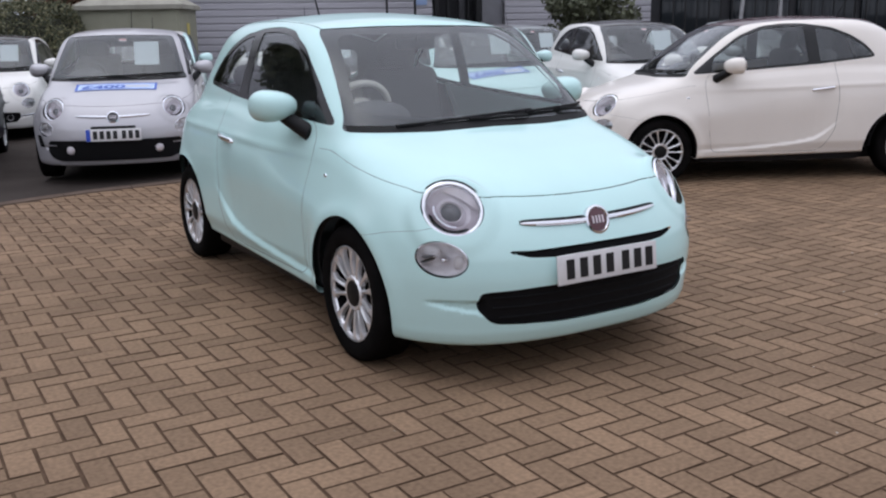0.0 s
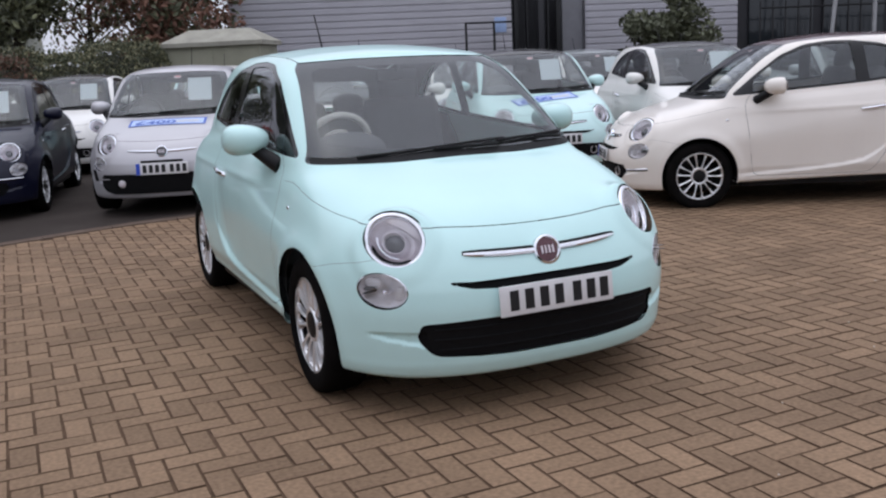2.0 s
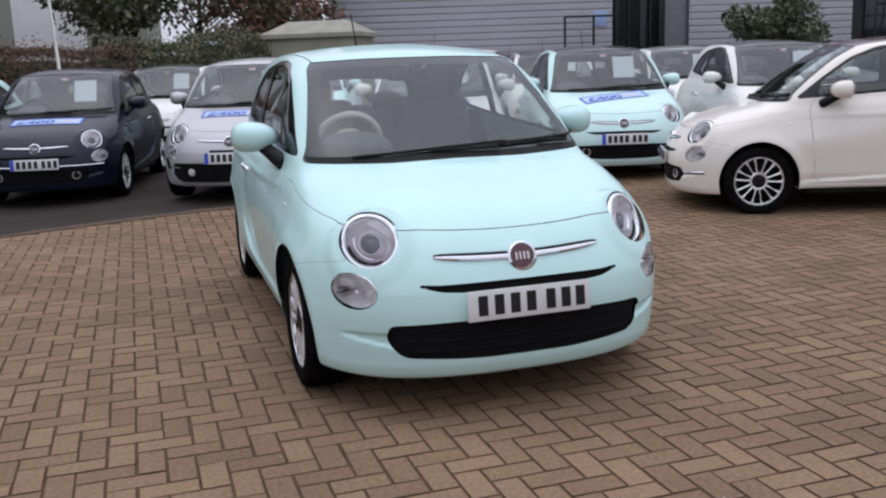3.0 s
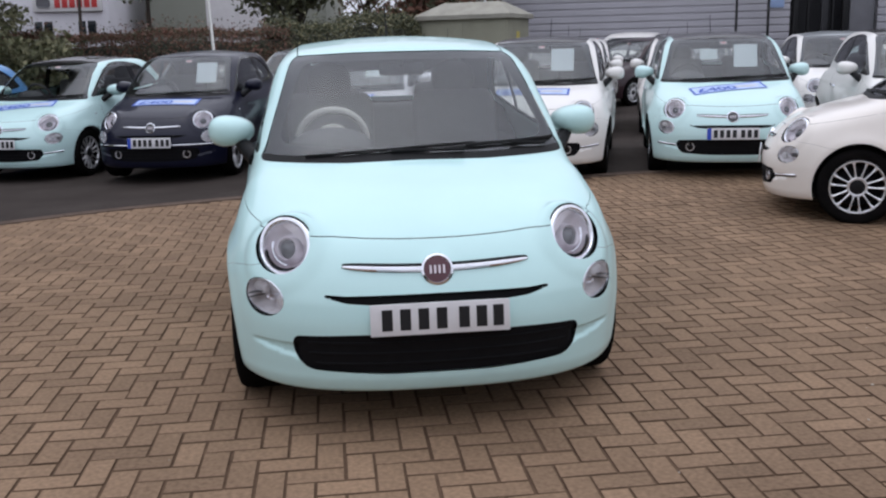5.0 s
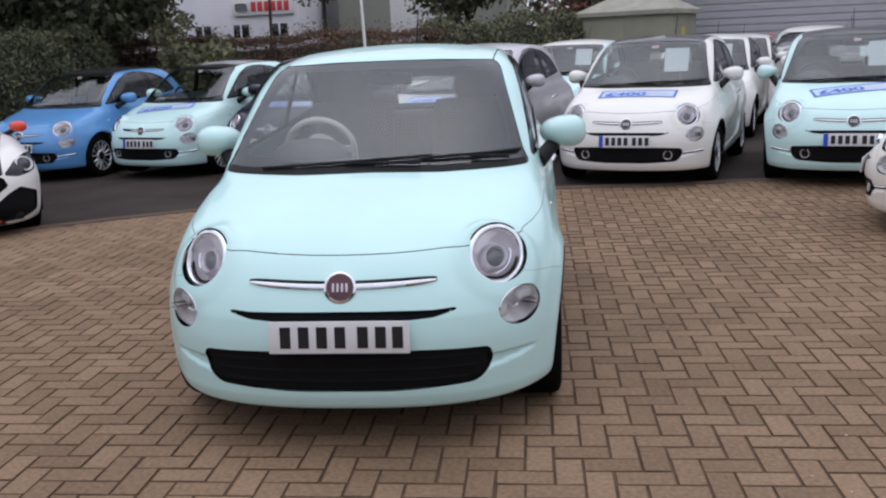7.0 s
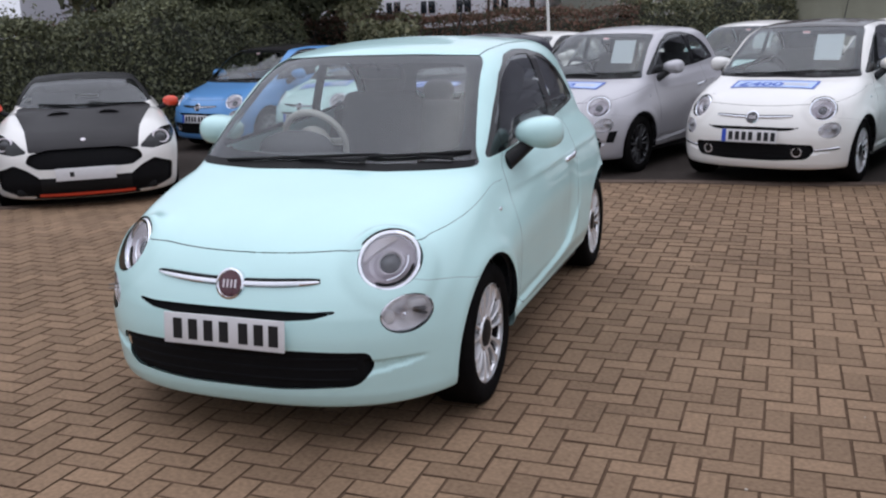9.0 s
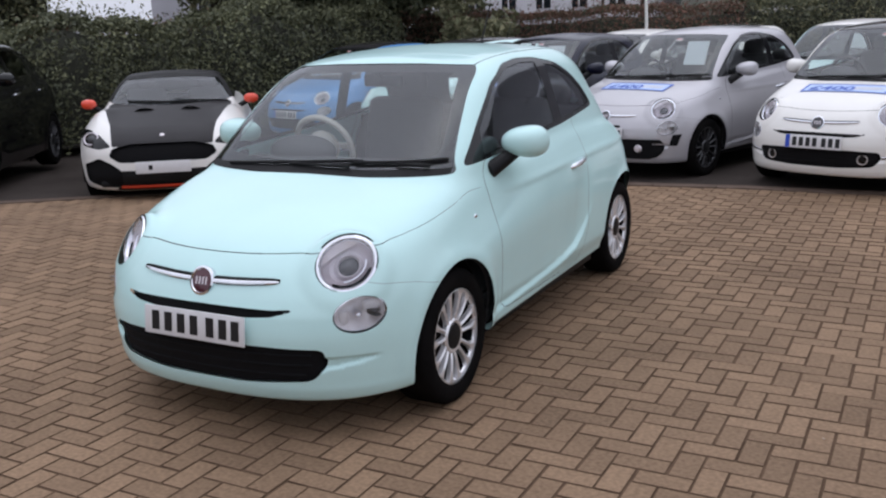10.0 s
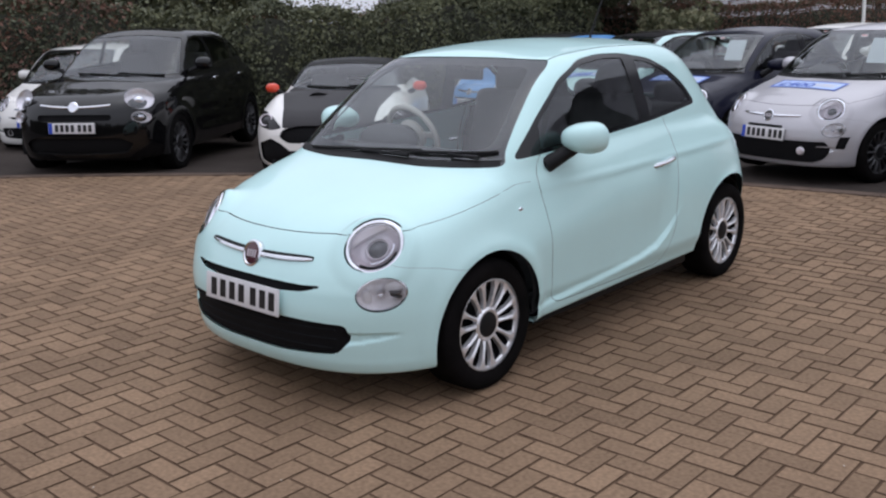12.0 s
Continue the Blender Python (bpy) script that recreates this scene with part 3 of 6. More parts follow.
    d = np.maximum.reduce([V[:, 1] + 1.1, V[:, 2] - np.interp(V[:, 0], (0, .45, .60, .75, .83), (.70, .70, .64, .60, .555)), V[:, 2] - .712 - .1 * V[:, 0]**2])
    bumper, body = split(body, d)
    V = bumper[0]
    d = np.where(V[:, 0] > .55, V[:, 2] - np.interp(V[:, 0], (0, .45, .60, .75, .83), (.70, .70, .64, .60, .555)), -1)
    bumper, seam2 = split(bumper, d + shut * .35)
    # doors
    V = body[0]
    side = V[:, 0] > .55
    door, body = split(body, np.where(side, o_door(V[:, 1], V[:, 2]), 1.0))
    door, seam3 = split(door, o_door(door[0][:, 1], door[0][:, 2]) + shut)
    shell_part("body_shell", both(body), paint_m, root)
    shell_part("bonnet", both(bonnet), paint_m, root)
    for q in pieces(both(tight)):
        shell_part("bonnet_edge", q, paint_m, root)
    shell_part("front_bumper", both(bumper), paint_m, root)
    roof_ob = shell_part("roof_panel", both(roof), roof_m, root, style.get("roof_label", ""))
    seams = [seam1, seam2, seam3] + ([gap] if style["roof_lines"] else [])
    for s in seams:
        for q in pieces(sunk(both(s), .003)):
            shell_part("shut_line", q, M_SEAM, root, "dark shut line between panels")
    # doors with handles
    for sd in (1, -1):
        dr = shell_part("door", door if sd > 0 else other(door), paint_m, root)
        hy, hz = .31, .815
        hx = .775
        pts = [(hx - .012, hy - .115, hz - .014), (hx + .014, hy - .095, hz - .008), (hx + .026, hy, hz + .002), (hx + .015, hy + .09, hz + .011), (hx - .012, hy + .108, hz + .013)]
        hs = tube(pts, [.009, .0125, .0125, .0125, .009], 8)
        link_mesh("door_handle", hs if sd > 0 else mirrored(hs), style["handle"], dr, "bright door handle" if style["handle"] is M_CHROME else "")
    # side glass: panes with a dark surround and pillar
    gv = glasshouse[0]
    dd = o_side(gv[:, 1], gv[:, 2])
    pil = np.abs(gv[:, 1] - (.235 - .10 * (gv[:, 2] - 1.2))) - .055
    tri = gv[:, 1] + .70 - (gv[:, 2] - .96) * .25
    pane = np.maximum.reduce([dd + .022, -pil, -tri])
    panes, surround = split(glasshouse, pane)
    fore, aft = split(panes, panes[0][:, 1] - .235)
    for sd in (1, -1):
        sw = lambda s: s if sd > 0 else other(s)
        shell_part("window_surround", sunk(sw(surround), .002), M_GLOSSBLACK, root, "black window surround and pillar")
        shell_part("side_window", sunk(sw(fore), .006), M_SIDEGLASS, root, "dark tinted side window")
        shell_part("quarter_window", sunk(sw(aft), .006), M_SIDEGLASS, root, "dark tinted rear quarter window")
    # windscreen: black border over clear glass
    sv = screen[0]
    ds = o_screen(sv[:, 0], sv[:, 2])
    clear = np.maximum(ds + .010, polygon(rounded([(-.3, .965), (.33, .985), (.588, 1.01), (.56, 1.12), (.482, 1.325), (.44, 1.345), (-.3, 1.352)], .05))(sv[:, 0], sv[:, 2]))
    pane, border = split(screen, clear)
    shell_part("windscreen", sunk(both(screen), .003), M_SCREEN, root, "laminated windscreen")
    shell_part("windscreen_border", sunk(both(border), .006), M_GRILLE, root, "black windscreen border")
    shell_part("rear_window", sunk(both(rear), .004), M_SCREEN, root)
    # dark lining inside the shell
    lin = both(sunk(body, .035))
    shell_part("cabin_lining", (lin[0], lin[1][:, ::-1], -lin[2]), M_LINING, root, "dark cabin lining")
    rl = both(sunk(roof, .035))
    shell_part("headlining", (rl[0], rl[1][:, ::-1], -rl[2]), style.get("headlining", M_SEAT), root)
    link_mesh("floor_pan", join(box(-.58, .58, -1.60, 1.5, .165, .29, .02), box(.58, .735, -.78, .70, .18, .28, .015), box(-.735, -.58, -.78, .70, .18, .28, .015)), M_PLASTIC, root, "black underbody")
    for ya in (-AXLE, AXLE):
        for sd in (1, -1):
            well = lathe([(.335, .0), (.345, .0), (.345, .26), (.02, .26)], 28)
            well = moved(well, axis_pose((sd * (.722 if ya < 0 else .712), ya, HUB - .004), (-sd, 0, 0)))
            keep = [q for q in well[1] if np.mean([well[0][i][2] for i in q]) > (.24 if ya < 0 else .32)]
            link_mesh("wheel_arch_liner", (well[0], keep), M_PLASTIC, root, "black wheel arch liner")
    # grille and slot
    gr = sunk(both(grille), .011)
    shell_part("lower_grille", gr, M_GRILLE, root, "black lower grille")
    shell_part("upper_slot", sunk(both(slot), .016), M_GRILLE, root, "black upper intake slot")
    xs = np.linspace(-.50, .50, 41)
    for zz in (.285, .325, .365):
        yy = surface_y(f, np.abs(xs), np.full(41, zz)) + .011
        lim = .46 if zz < .30 else .49
        k = np.abs(xs) < lim
        link_mesh("grille_slat", tube(np.stack([xs, yy, np.full(41, zz)], -1)[k], .005, 6), M_GRILLE, root)
    # chrome whiskers and badge
    for sd in (1, -1):
        xs = np.linspace(.055, .338, 20)
        zz = .620 + .012 * (xs / .33)**2
        yy = surface_y(f, xs, zz)
        r = .0125 * np.sqrt(np.clip(1 - ((xs - .05) / .295)**4, .05, 1))
        p = np.stack([sd * xs, yy - .004, zz], -1)
        link_mesh("chrome_strip", tube(p, r, 8), M_CHROME, root, "chrome whisker strip")
        # dark bar outlines the strip: the recess is put into its colour
        p[:, 1] += .010
        link_mesh("strip_recess", tube(p, r + .006, 10), M_SEAM, root, "dark bar coloured as the recess round the chrome strip")
    by = float(surface_y(f, np.array([0.0]), np.array([.617]))[0])
    bm_ = axis_pose((0, by - .006, .617), (0, -1, .36))
    badge = link_mesh("badge", moved(lathe([(.058, -.018), (.060, .0), (.058, .008), (.050, .011), (.047, .007)], 32), bm_), M_CHROME, root, "round badge with a chrome rim")
    link_mesh("badge_face", moved(lathe([(.001, .009), (.030, .008), (.047, .006)], 28), bm_), style["badge"], badge, "dark red badge face")
    for bx in (-.024, -.008, .008, .024):
        link_mesh("badge_bar", moved(box(bx - .0036, bx + .0036, -.015, .015, .008, .011), bm_), M_LAMPGREY, badge)
    # number plate with plain bars
    py = float(surface_y(f, np.array([0.0]), np.array([.44]))[0])
    pm = axis_pose((0, py - .012, style["plate_z"]), (0, -1, .10))
    plate = link_mesh("number_plate", moved(box(-.250, .250, -.057, .057, -.006, .004, .003), pm), M_PLATE, root, "pale number plate with dark bars")
    bars = (-.190, -.125, -.060, .005, .085, .148, .208) if not style["band"] else (-.165, -.105, -.045, .015, .095, .155, .215)
    for bx in bars:
        link_mesh("plate_bar", moved(box(bx - .019, bx + .019, -.038, .038, .004, .0055), pm), M_CHAR, plate)
    if style["band"]:
        link_mesh("plate_band", moved(box(-.247, -.207, -.055, .055, .004, .0054), pm), M_PLATEBLUE, plate, "blue band")
    # headlights
    for sd in (1, -1):
        mir = (lambda s: s) if sd > 0 else mirrored
        m = axis_pose(tuple(LAMP_C), tuple(LAMP_D)) @ Matrix.Rotation(LAMP_TURN, 4, 'Z') @ Matrix.Diagonal((1.26, 1.06, 1, 1))
        lamp = link_mesh("headlight", mir(moved(lathe([(.056, -.056), (.070, -.044), (.079, -.024), (.0825, -.008)], 36), m)), M_LAMPGREY, root, "round headlight behind a clear lens")
        link_mesh("headlight_ring", mir(moved(lathe([(.0815, -.010), (.0835, .000), (.0895, .0055), (.0975, .005), (.1030, -.001), (.1048, -.010), (.1055, -.03)], 44), m)), M_CHROME, lamp, "chrome ring")
        link_mesh("headlight_gasket", mir(moved(lathe([(.1035, -.003), (.1060, -.0015), (.1090, -.004), (.1105, -.03)], 44), m)), M_SEAM, lamp, "dark gap round the lamp")
        link_mesh("reflector", mir(moved(lathe([(.001, -.060), (.03, -.0595), (.056, -.056)], 32), m)), M_LAMPGREY, lamp)
        link_mesh("projector_rim", mir(moved(lathe([(.030, -.055), (.034, -.026), (.038, -.022), (.042, -.027), (.048, -.056)], 32), m @ pose(.004, -.006, 0))), M_LAMPGREY, lamp)
        link_mesh("projector_lens", mir(moved(lathe([(.001, -.018), (.014, -.021), (.026, -.030), (.0325, -.042)], 28), m @ pose(.004, -.006, 0))), M_DARKALLOY, lamp, "dark glassy projector")
        ba = np.linspace(.35, 2.79, 15)
        lid = np.concatenate([np.stack([.0812 * np.cos(ba), .0812 * np.sin(ba), np.full(15, -.009)], -1), np.stack([.0795 * np.cos(ba), .030 + .022 * np.sin(ba), np.full(15, -.018)], -1), np.stack([.0795 * np.cos(ba), .028 + .021 * np.sin(ba), np.full(15, -.045)], -1)])
        link_mesh("upper_eyelid", mir(moved((lid, np.array([[k * 15 + i, k * 15 + i + 1, k * 15 + 16 + i, k * 15 + 15 + i] for k in range(2) for i in range(14)])), m)), M_LAMPGREY, lamp, "pale upper lid")
        link_mesh("lower_shade", mir(moved(tube([(.077 * np.cos(a), .077 * np.sin(a), -.014) for a in np.linspace(-2.75, -.75, 14)], [.001] + [.0055] * 12 + [.001], 6), m)), M_GRILLE, lamp, "dark lower crescent")
        link_mesh("light_guide", mir(moved(tube([(.062 * np.cos(a), .056 * np.sin(a), -.024) for a in np.linspace(-2.2, -.35, 12)], .004, 6), m)), M_CHROME, lamp)
        link_mesh("lens_cover", mir(moved(lathe([(.086, .003), (.078, .012), (.062, .021), (.036, .029), (.001, .033)], 40), m)), M_LENS, lamp, "clear domed lens")
        m = axis_pose(tuple(FOG_C), tuple(FOG_D)) @ Matrix.Rotation(FOG_TURN, 4, 'Z') @ Matrix.Diagonal((.106, .067, 1, 1))
        fog = link_mesh("driving_lamp", mir(moved(lathe([(.001, -.060), (.35, -.056), (.66, -.040), (.88, -.014), (.95, .002)], 36), m)), style["lampbowl"], root, "oval driving lamp")
        link_mesh("lamp_ring", mir(moved(lathe([(.93, -.002), (.955, .004), (.985, .002), (1.01, -.02)], 40), m)), M_CHROME, fog)
        link_mesh("lamp_gasket", mir(moved(lathe([(.985, .000), (1.02, -.003), (1.03, -.03)], 40), m)), M_SEAM, fog)
        link_mesh("lamp_bulb", mir(moved(lathe([(.001, -.006), (.10, -.010), (.16, -.022), (.17, -.055)], 16), m @ pose(-.05, -.1, 0))), M_CHROME, fog)
        # white patches paint the highlights in the bowl, dark streaks its dark reflections
        link_mesh("reflector_wing", mir(moved(ball((.50, .22, -.030), (.36, .34, .016), 18, 10, .8), m)), M_PLATE, fog, "white patch painting a highlight in the lamp bowl")
        link_mesh("reflector_wing", mir(moved(ball((-.58, -.10, -.030), (.20, .40, .014), 14, 8, .8), m)), M_PLATE, fog, "white patch painting a highlight in the lamp bowl")
        for y0, y1 in ((.08, -.10), (-.12, -.38)):
            link_mesh("reflector_rib", mir(moved(tube([(.30, y0, -.014), (.52, (y0 + y1) / 2, -.012), (.74, y1, -.014)], [.02, .05, .02], 6), m)), M_DARKALLOY, fog)
        link_mesh("lens_cover", mir(moved(lathe([(.95, .001), (.8, .007), (.5, .011), (.001, .014)], 32), m)), M_LENS, fog)
        # door mirror
        c = np.array((.826, -.512, 1.033))
        V, F = ball((0, 0, 0), (.107, .112, .070), 28, 18, .84)
        V[:, 1] = np.where(V[:, 1] > .03, .03 + (V[:, 1] - .03) * .2, V[:, 1])
        V[:, 2] *= 1 + .18 * V[:, 0] / .105
        mr = link_mesh("door_mirror", mir((V + c, F)), style["mirror"], root, "rounded door mirror on a black arm")
        arm = tube([(.690, -.672, .905), (.712, -.66, .915), (.74, -.625, .94), (.775, -.565, .975), (.80, -.525, 1.01)], [.014, .040, .036, .032, .036], 12)
        link_mesh("mirror_arm", mir(arm), M_PLASTIC, mr, "black mirror arm")
        link_mesh("mirror_glass", mir(moved(ball((0, 0, 0), (.085, .003, .048), 20, 10), pose(.822, -.455, 1.035))), M_CHROME, mr)
        rep = link_mesh("side_repeater", mir(ball((side_x(f, -.915, .756), -.915, .756), (.006, .016, .009), 12, 8)), M_CHROME, root, "small side repeater lamp")
    # wheels
    tyre, rim, cap, disc = style["wheels"]
    for ya in (-AXLE, AXLE):
        for sd in (1, -1):
            m = axis_pose((sd * (.690 if ya < 0 else .668), ya, HUB), (sd, 0, 0)) @ pose(0, 0, 0, 0, 0, 17 * sd + 40 * ya)
            w = link_mesh("wheel", moved(disc, m), M_GRILLE, root, "alloy wheel with fourteen spokes")
            link_mesh("tyre", moved(tyre, m), M_RUBBER, w, "black rubber tyre")
            link_mesh("rim", moved(rim, m), style["alloy"], w)
            link_mesh("hub_cap", moved(cap, m), M_PLASTIC, w, "black hub cap")
    # black scuttle panel at the foot of the windscreen
    su, sv_ = np.meshgrid(np.linspace(-.655, .655, 41), np.linspace(.002, .026, 4), indexing="ij")
    sz = np.interp(np.abs(su), (0, .30, .675), (.930, .927, .938)) + sv_
    sy = surface_y(f, np.abs(su), sz) - .005
    link_mesh("scuttle_panel", (np.stack([su, sy, sz], -1).reshape(-1, 3), np.array([[i * 4 + j, i * 4 + 4 + j, i * 4 + 5 + j, i * 4 + 1 + j] for i in range(40) for j in range(3)])), M_PLASTIC, root, "black scuttle panel below the windscreen")
    # wipers
    for x0, x1, zz0, zz1 in ((.26, -.47, .988, .956), (.63, .22, .996, .980)):
        xs = np.linspace(x0, x1, 14)
        zs = zz0 + (zz1 - zz0) * np.linspace(0, 1, 14)
        ys = surface_y(f, np.abs(xs), zs)
        bl = np.stack([xs, ys - .014, zs], -1)
        blade = link_mesh("wiper", tube(bl, .0075, 6), M_PLASTIC, root, "black wiper")
        zs2 = np.linspace(zz0 - .022, (zz0 + zz1) / 2 - .004, 8)
        xs2 = np.linspace(x0 - .05, (x0 + x1) / 2, 8)
        link_mesh("wiper_arm", tube(np.stack([xs2, surface_y(f, np.abs(xs2), zs2) - .022, zs2], -1), [.010, .009, .008, .007, .006, .006, .006, .006], 6), M_PLASTIC, blade)
    link_mesh("aerial", tube([(0, .78, 1.43), (0, .79, 1.468), (0, .84, 1.555), (0, .91, 1.67)], [.010, .006, .0045, .004], 6), M_PLASTIC, root, "thin black roof aerial")
    if style["fogs"]:
        ty = float(surface_y(f, np.array([.02]), np.array([1.330]))[0]) + .014
        tag = link_mesh("windscreen_sticker", moved(box(-.035, .035, -.014, .014, -.001, .001), axis_pose((.02, ty, 1.330), (0, -1, .9))), M_PLATE, root, "small red and white windscreen sticker")
        link_mesh("sticker_band", moved(box(-.030, .030, -.004, .008, .001, .002), axis_pose((.02, ty, 1.330), (0, -1, .9))), M_TAILRED, tag)
        for sx in (-.40, .40):
            fy = float(surface_y(f, np.array([abs(sx)]), np.array([.325]))[0])
            fm = axis_pose((sx, fy + .012, .325), (.25 * np.sign(sx), -1, 0))
            fl = link_mesh("fog_lamp", moved(lathe([(.001, .0), (.022, .004), (.034, .0)], 18), fm), M_GLOSSBLACK, root, "round fog lamp")
            link_mesh("fog_ring", moved(lathe([(.034, -.01), (.036, .008), (.043, .008), (.045, -.01)], 22), fm), M_REFLECT, fl, "bright fog lamp ring")
        for sd in (1, -1):
            xs = np.linspace(.53, .70, 8)
            zs = np.linspace(.345, .362, 8)
            sp = np.stack([sd * xs, surface_y(f, xs, zs) - .002, zs], -1)
            strip = link_mesh("bumper_strip", tube(sp, .007, 6), M_CHROME, root, "chrome bumper strip")
            # another dark bar colours in a recess; the bumper skin is uncut
            link_mesh("strip_recess", tube(sp + (0, .004, -.007), .008, 6), M_SEAM, strip, "dark bar coloured as the recess under the strip")
    # cabin
    link_mesh("dashboard", join(box(-.66, .66, -1.0, -.60, .60, .945, .06, 3), ball((-.36, -.60, .955), (.19, .12, .085), 18, 12)), M_DASH, root, "dark dashboard")
    wm = axis_pose((-.35, -.42, .965), (0, .92, .42))
    sw = link_mesh("steering_wheel", moved(lathe([(.165 + .016 * np.cos(a), .016 * np.sin(a)) for a in np.linspace(0, 2 * np.pi, 10, endpoint=False)], 36, True), wm), style["wheel_rim"], root, "steering wheel with a pale rim")
    link_mesh("wheel_hub", moved(join(lathe([(.001, .03), (.05, .028), (.085, .008), (.09, -.01), (.07, -.03)], 24), box(-.17, -.05, -.018, .018, -.006, .008, .004), box(.05, .17, -.018, .018, -.006, .008, .004), box(-.016, .016, -.17, -.05, -.006, .008, .004)), wm), style["wheel_hub"], sw)
    for sx in (-.36, .36):
        seat = link_mesh("front_seat", join(box(sx - .25, sx + .25, -.20, .30, .42, .62, .07, 3), moved(box(-.245, .245, -.07, .07, 0, .62, .065, 3), pose(sx, .32, .55, -14))), M_SEAT, root, "dark fabric front seat")
        link_mesh("headrest", moved(ball((0, 0, 0), (.125, .06, .105), 18, 12, .8), pose(sx, .49, 1.215, -10)), M_SEAT, seat, "rounded headrest")
    back = link_mesh("rear_seat", join(box(-.55, .55, .70, 1.05, .45, .62, .06, 3), moved(box(-.56, .56, -.06, .06, 0, .48, .05, 3), pose(0, 1.08, .58, -16))), M_SEAT, root, "dark fabric rear seat")
    for sx in (-.30, .30):
        link_mesh("rear_headrest", ball((sx, 1.24, 1.10), (.11, .05, .075), 14, 8, .8), M_SEAT, back)
    link_mesh("interior_mirror", join(box(-.11, .11, -.395, -.365, 1.265, 1.325, .012), tube([(0, -.39, 1.31), (0, -.43, 1.36)], .010, 6)), M_PLASTIC, root, "interior mirror")
    return root


# -- two other shapes of car, from the same kind of solid --
def make_solid(c):
    F_, R_, W_, T_ = (curve(*c[k]) for k in ("front", "rear", "width", "top"))
    GF_, GR_, GW_, RF_ = (curve(*c[k]) for k in ("gfront", "grear", "gwidth", "roof"))
    ax, hub, ra0 = c["axles"], c["hub"], c["arch"]

    def f(P):
        x, y, z = np.abs(P[:, 0]), P[:, 1], P[:, 2]
        F, R, W = F_(z), R_(z), W_(z)
        ra = np.minimum(np.hypot(y - ax[0], z - hub), np.hypot(y - ax[1], z - hub))
        W = W + c["flare"] * np.exp(-((ra - ra0 - .02) / .06)**2) - .012 * step(.75, .62, z) * step(.35, .5, z) * step(-.9, -.5, y) * step(1.0, .6, y)
        yf, yr = -1.0, 1.0
        front = y < yf
        u = np.where(front, (yf - y) / np.maximum(yf - F, .05), np.where(y > yr, (y - yr) / (R - yr), 0))
        q = np.where(front, c["nose"], 4.0)
        body = (((x / W)**2.6 + np.clip(u, 0, 3)**q)**(1 / 2.6) - 1) * .85
        body = smax(body, (z - T_(y) + .04 * (x / .7)**2 - c["wing"] * np.exp(-((x - .66) / .13)**2) * step(-.6, -1.1, y)) * .93, c["soft"])
        body = smax(body, c["under"] - z, .03)
        GF, GR, V = GF_(z), GR_(z), GW_(z)
        u = np.where(y < .2, (.2 - y) / (.2 - GF), (y - .2) / (GR - .2))
        cab = (((x / V)**4 + np.clip(u, 0, 2)**np.where(y < .2, 10., 6.))**.25 - 1) * .66
        cab = smax(cab, (z - RF_(y) + .03 * (x / .5)**2) * .97, .08)
        return smin(body, np.maximum(cab, .55 - z), .025)
    return f


ROADSTER = dict(front=((.10, -1.86), (.2, -1.97), (.32, -2.02), (.5, -2.0), (.62, -1.95), (.70, -1.87), (.78, -1.74), (.95, -1.5)),
                rear=((.1, 1.85), (.3, 1.98), (.6, 2.02), (.85, 1.97), (1.0, 1.9)), width=((.1, .79), (.25, .85), (.5, .868), (.66, .85), (.8, .80), (.95, .73)),
                top=((-2.1, .66), (-1.8, .745), (-1.4, .825), (-1.0, .885), (-.6, .925), (0, .95), (1, .95), (1.6, .94), (2.1, .86)),
                gfront=((.75, -.95), (.9, -.68), (1.0, -.49), (1.1, -.29), (1.18, -.10), (1.28, .1)), grear=((.75, 1.4), (1.0, 1.08), (1.15, .78), (1.28, .5)),
                gwidth=((.8, .74), (.95, .69), (1.1, .61), (1.2, .54), (1.3, .5)), roof=((-.9, 1.05), (-.2, 1.195), (.2, 1.245), (.5, 1.24), (1.0, 1.10), (1.5, .95)),
                axles=(-1.16, 1.15), hub=.30, arch=.33, flare=.012, nose=3.2, wing=.05, soft=.10, under=.16)
CROSSOVER = dict(front=((.15, -1.95), (.25, -2.05), (.45, -2.10), (.65, -2.085), (.80, -2.02), (.90, -1.90), (.98, -1.62), (1.15, -1.2)),
                 rear=((.15, 1.95), (.4, 2.10), (.8, 2.12), (1.1, 2.05), (1.3, 2.0)), width=((.2, .84), (.35, .885), (.6, .895), (.8, .89), (.95, .87), (1.1, .83)),
                 top=((-2.2, .82), (-1.9, .94), (-1.6, 1.015), (-1.2, 1.075), (-.9, 1.105), (0, 1.13), (1, 1.16), (2.2, 1.16)),
                 gfront=((.85, -1.30), (1.05, -1.06), (1.2, -.83), (1.35, -.60), (1.5, -.36), (1.62, -.10)), grear=((.9, 2.0), (1.1, 1.92), (1.3, 1.74), (1.45, 1.52), (1.6, 1.2)),
                 gwidth=((.9, .80), (1.1, .785), (1.25, .74), (1.4, .69), (1.52, .62), (1.65, .55)), roof=((-1.1, 1.42), (-.4, 1.56), (.1, 1.62), (.8, 1.605), (1.4, 1.52), (1.9, 1.35)),
                 axles=(-1.26, 1.31), hub=.335, arch=.37, flare=.014, nose=3.4, wing=.0, soft=.12, under=.22)


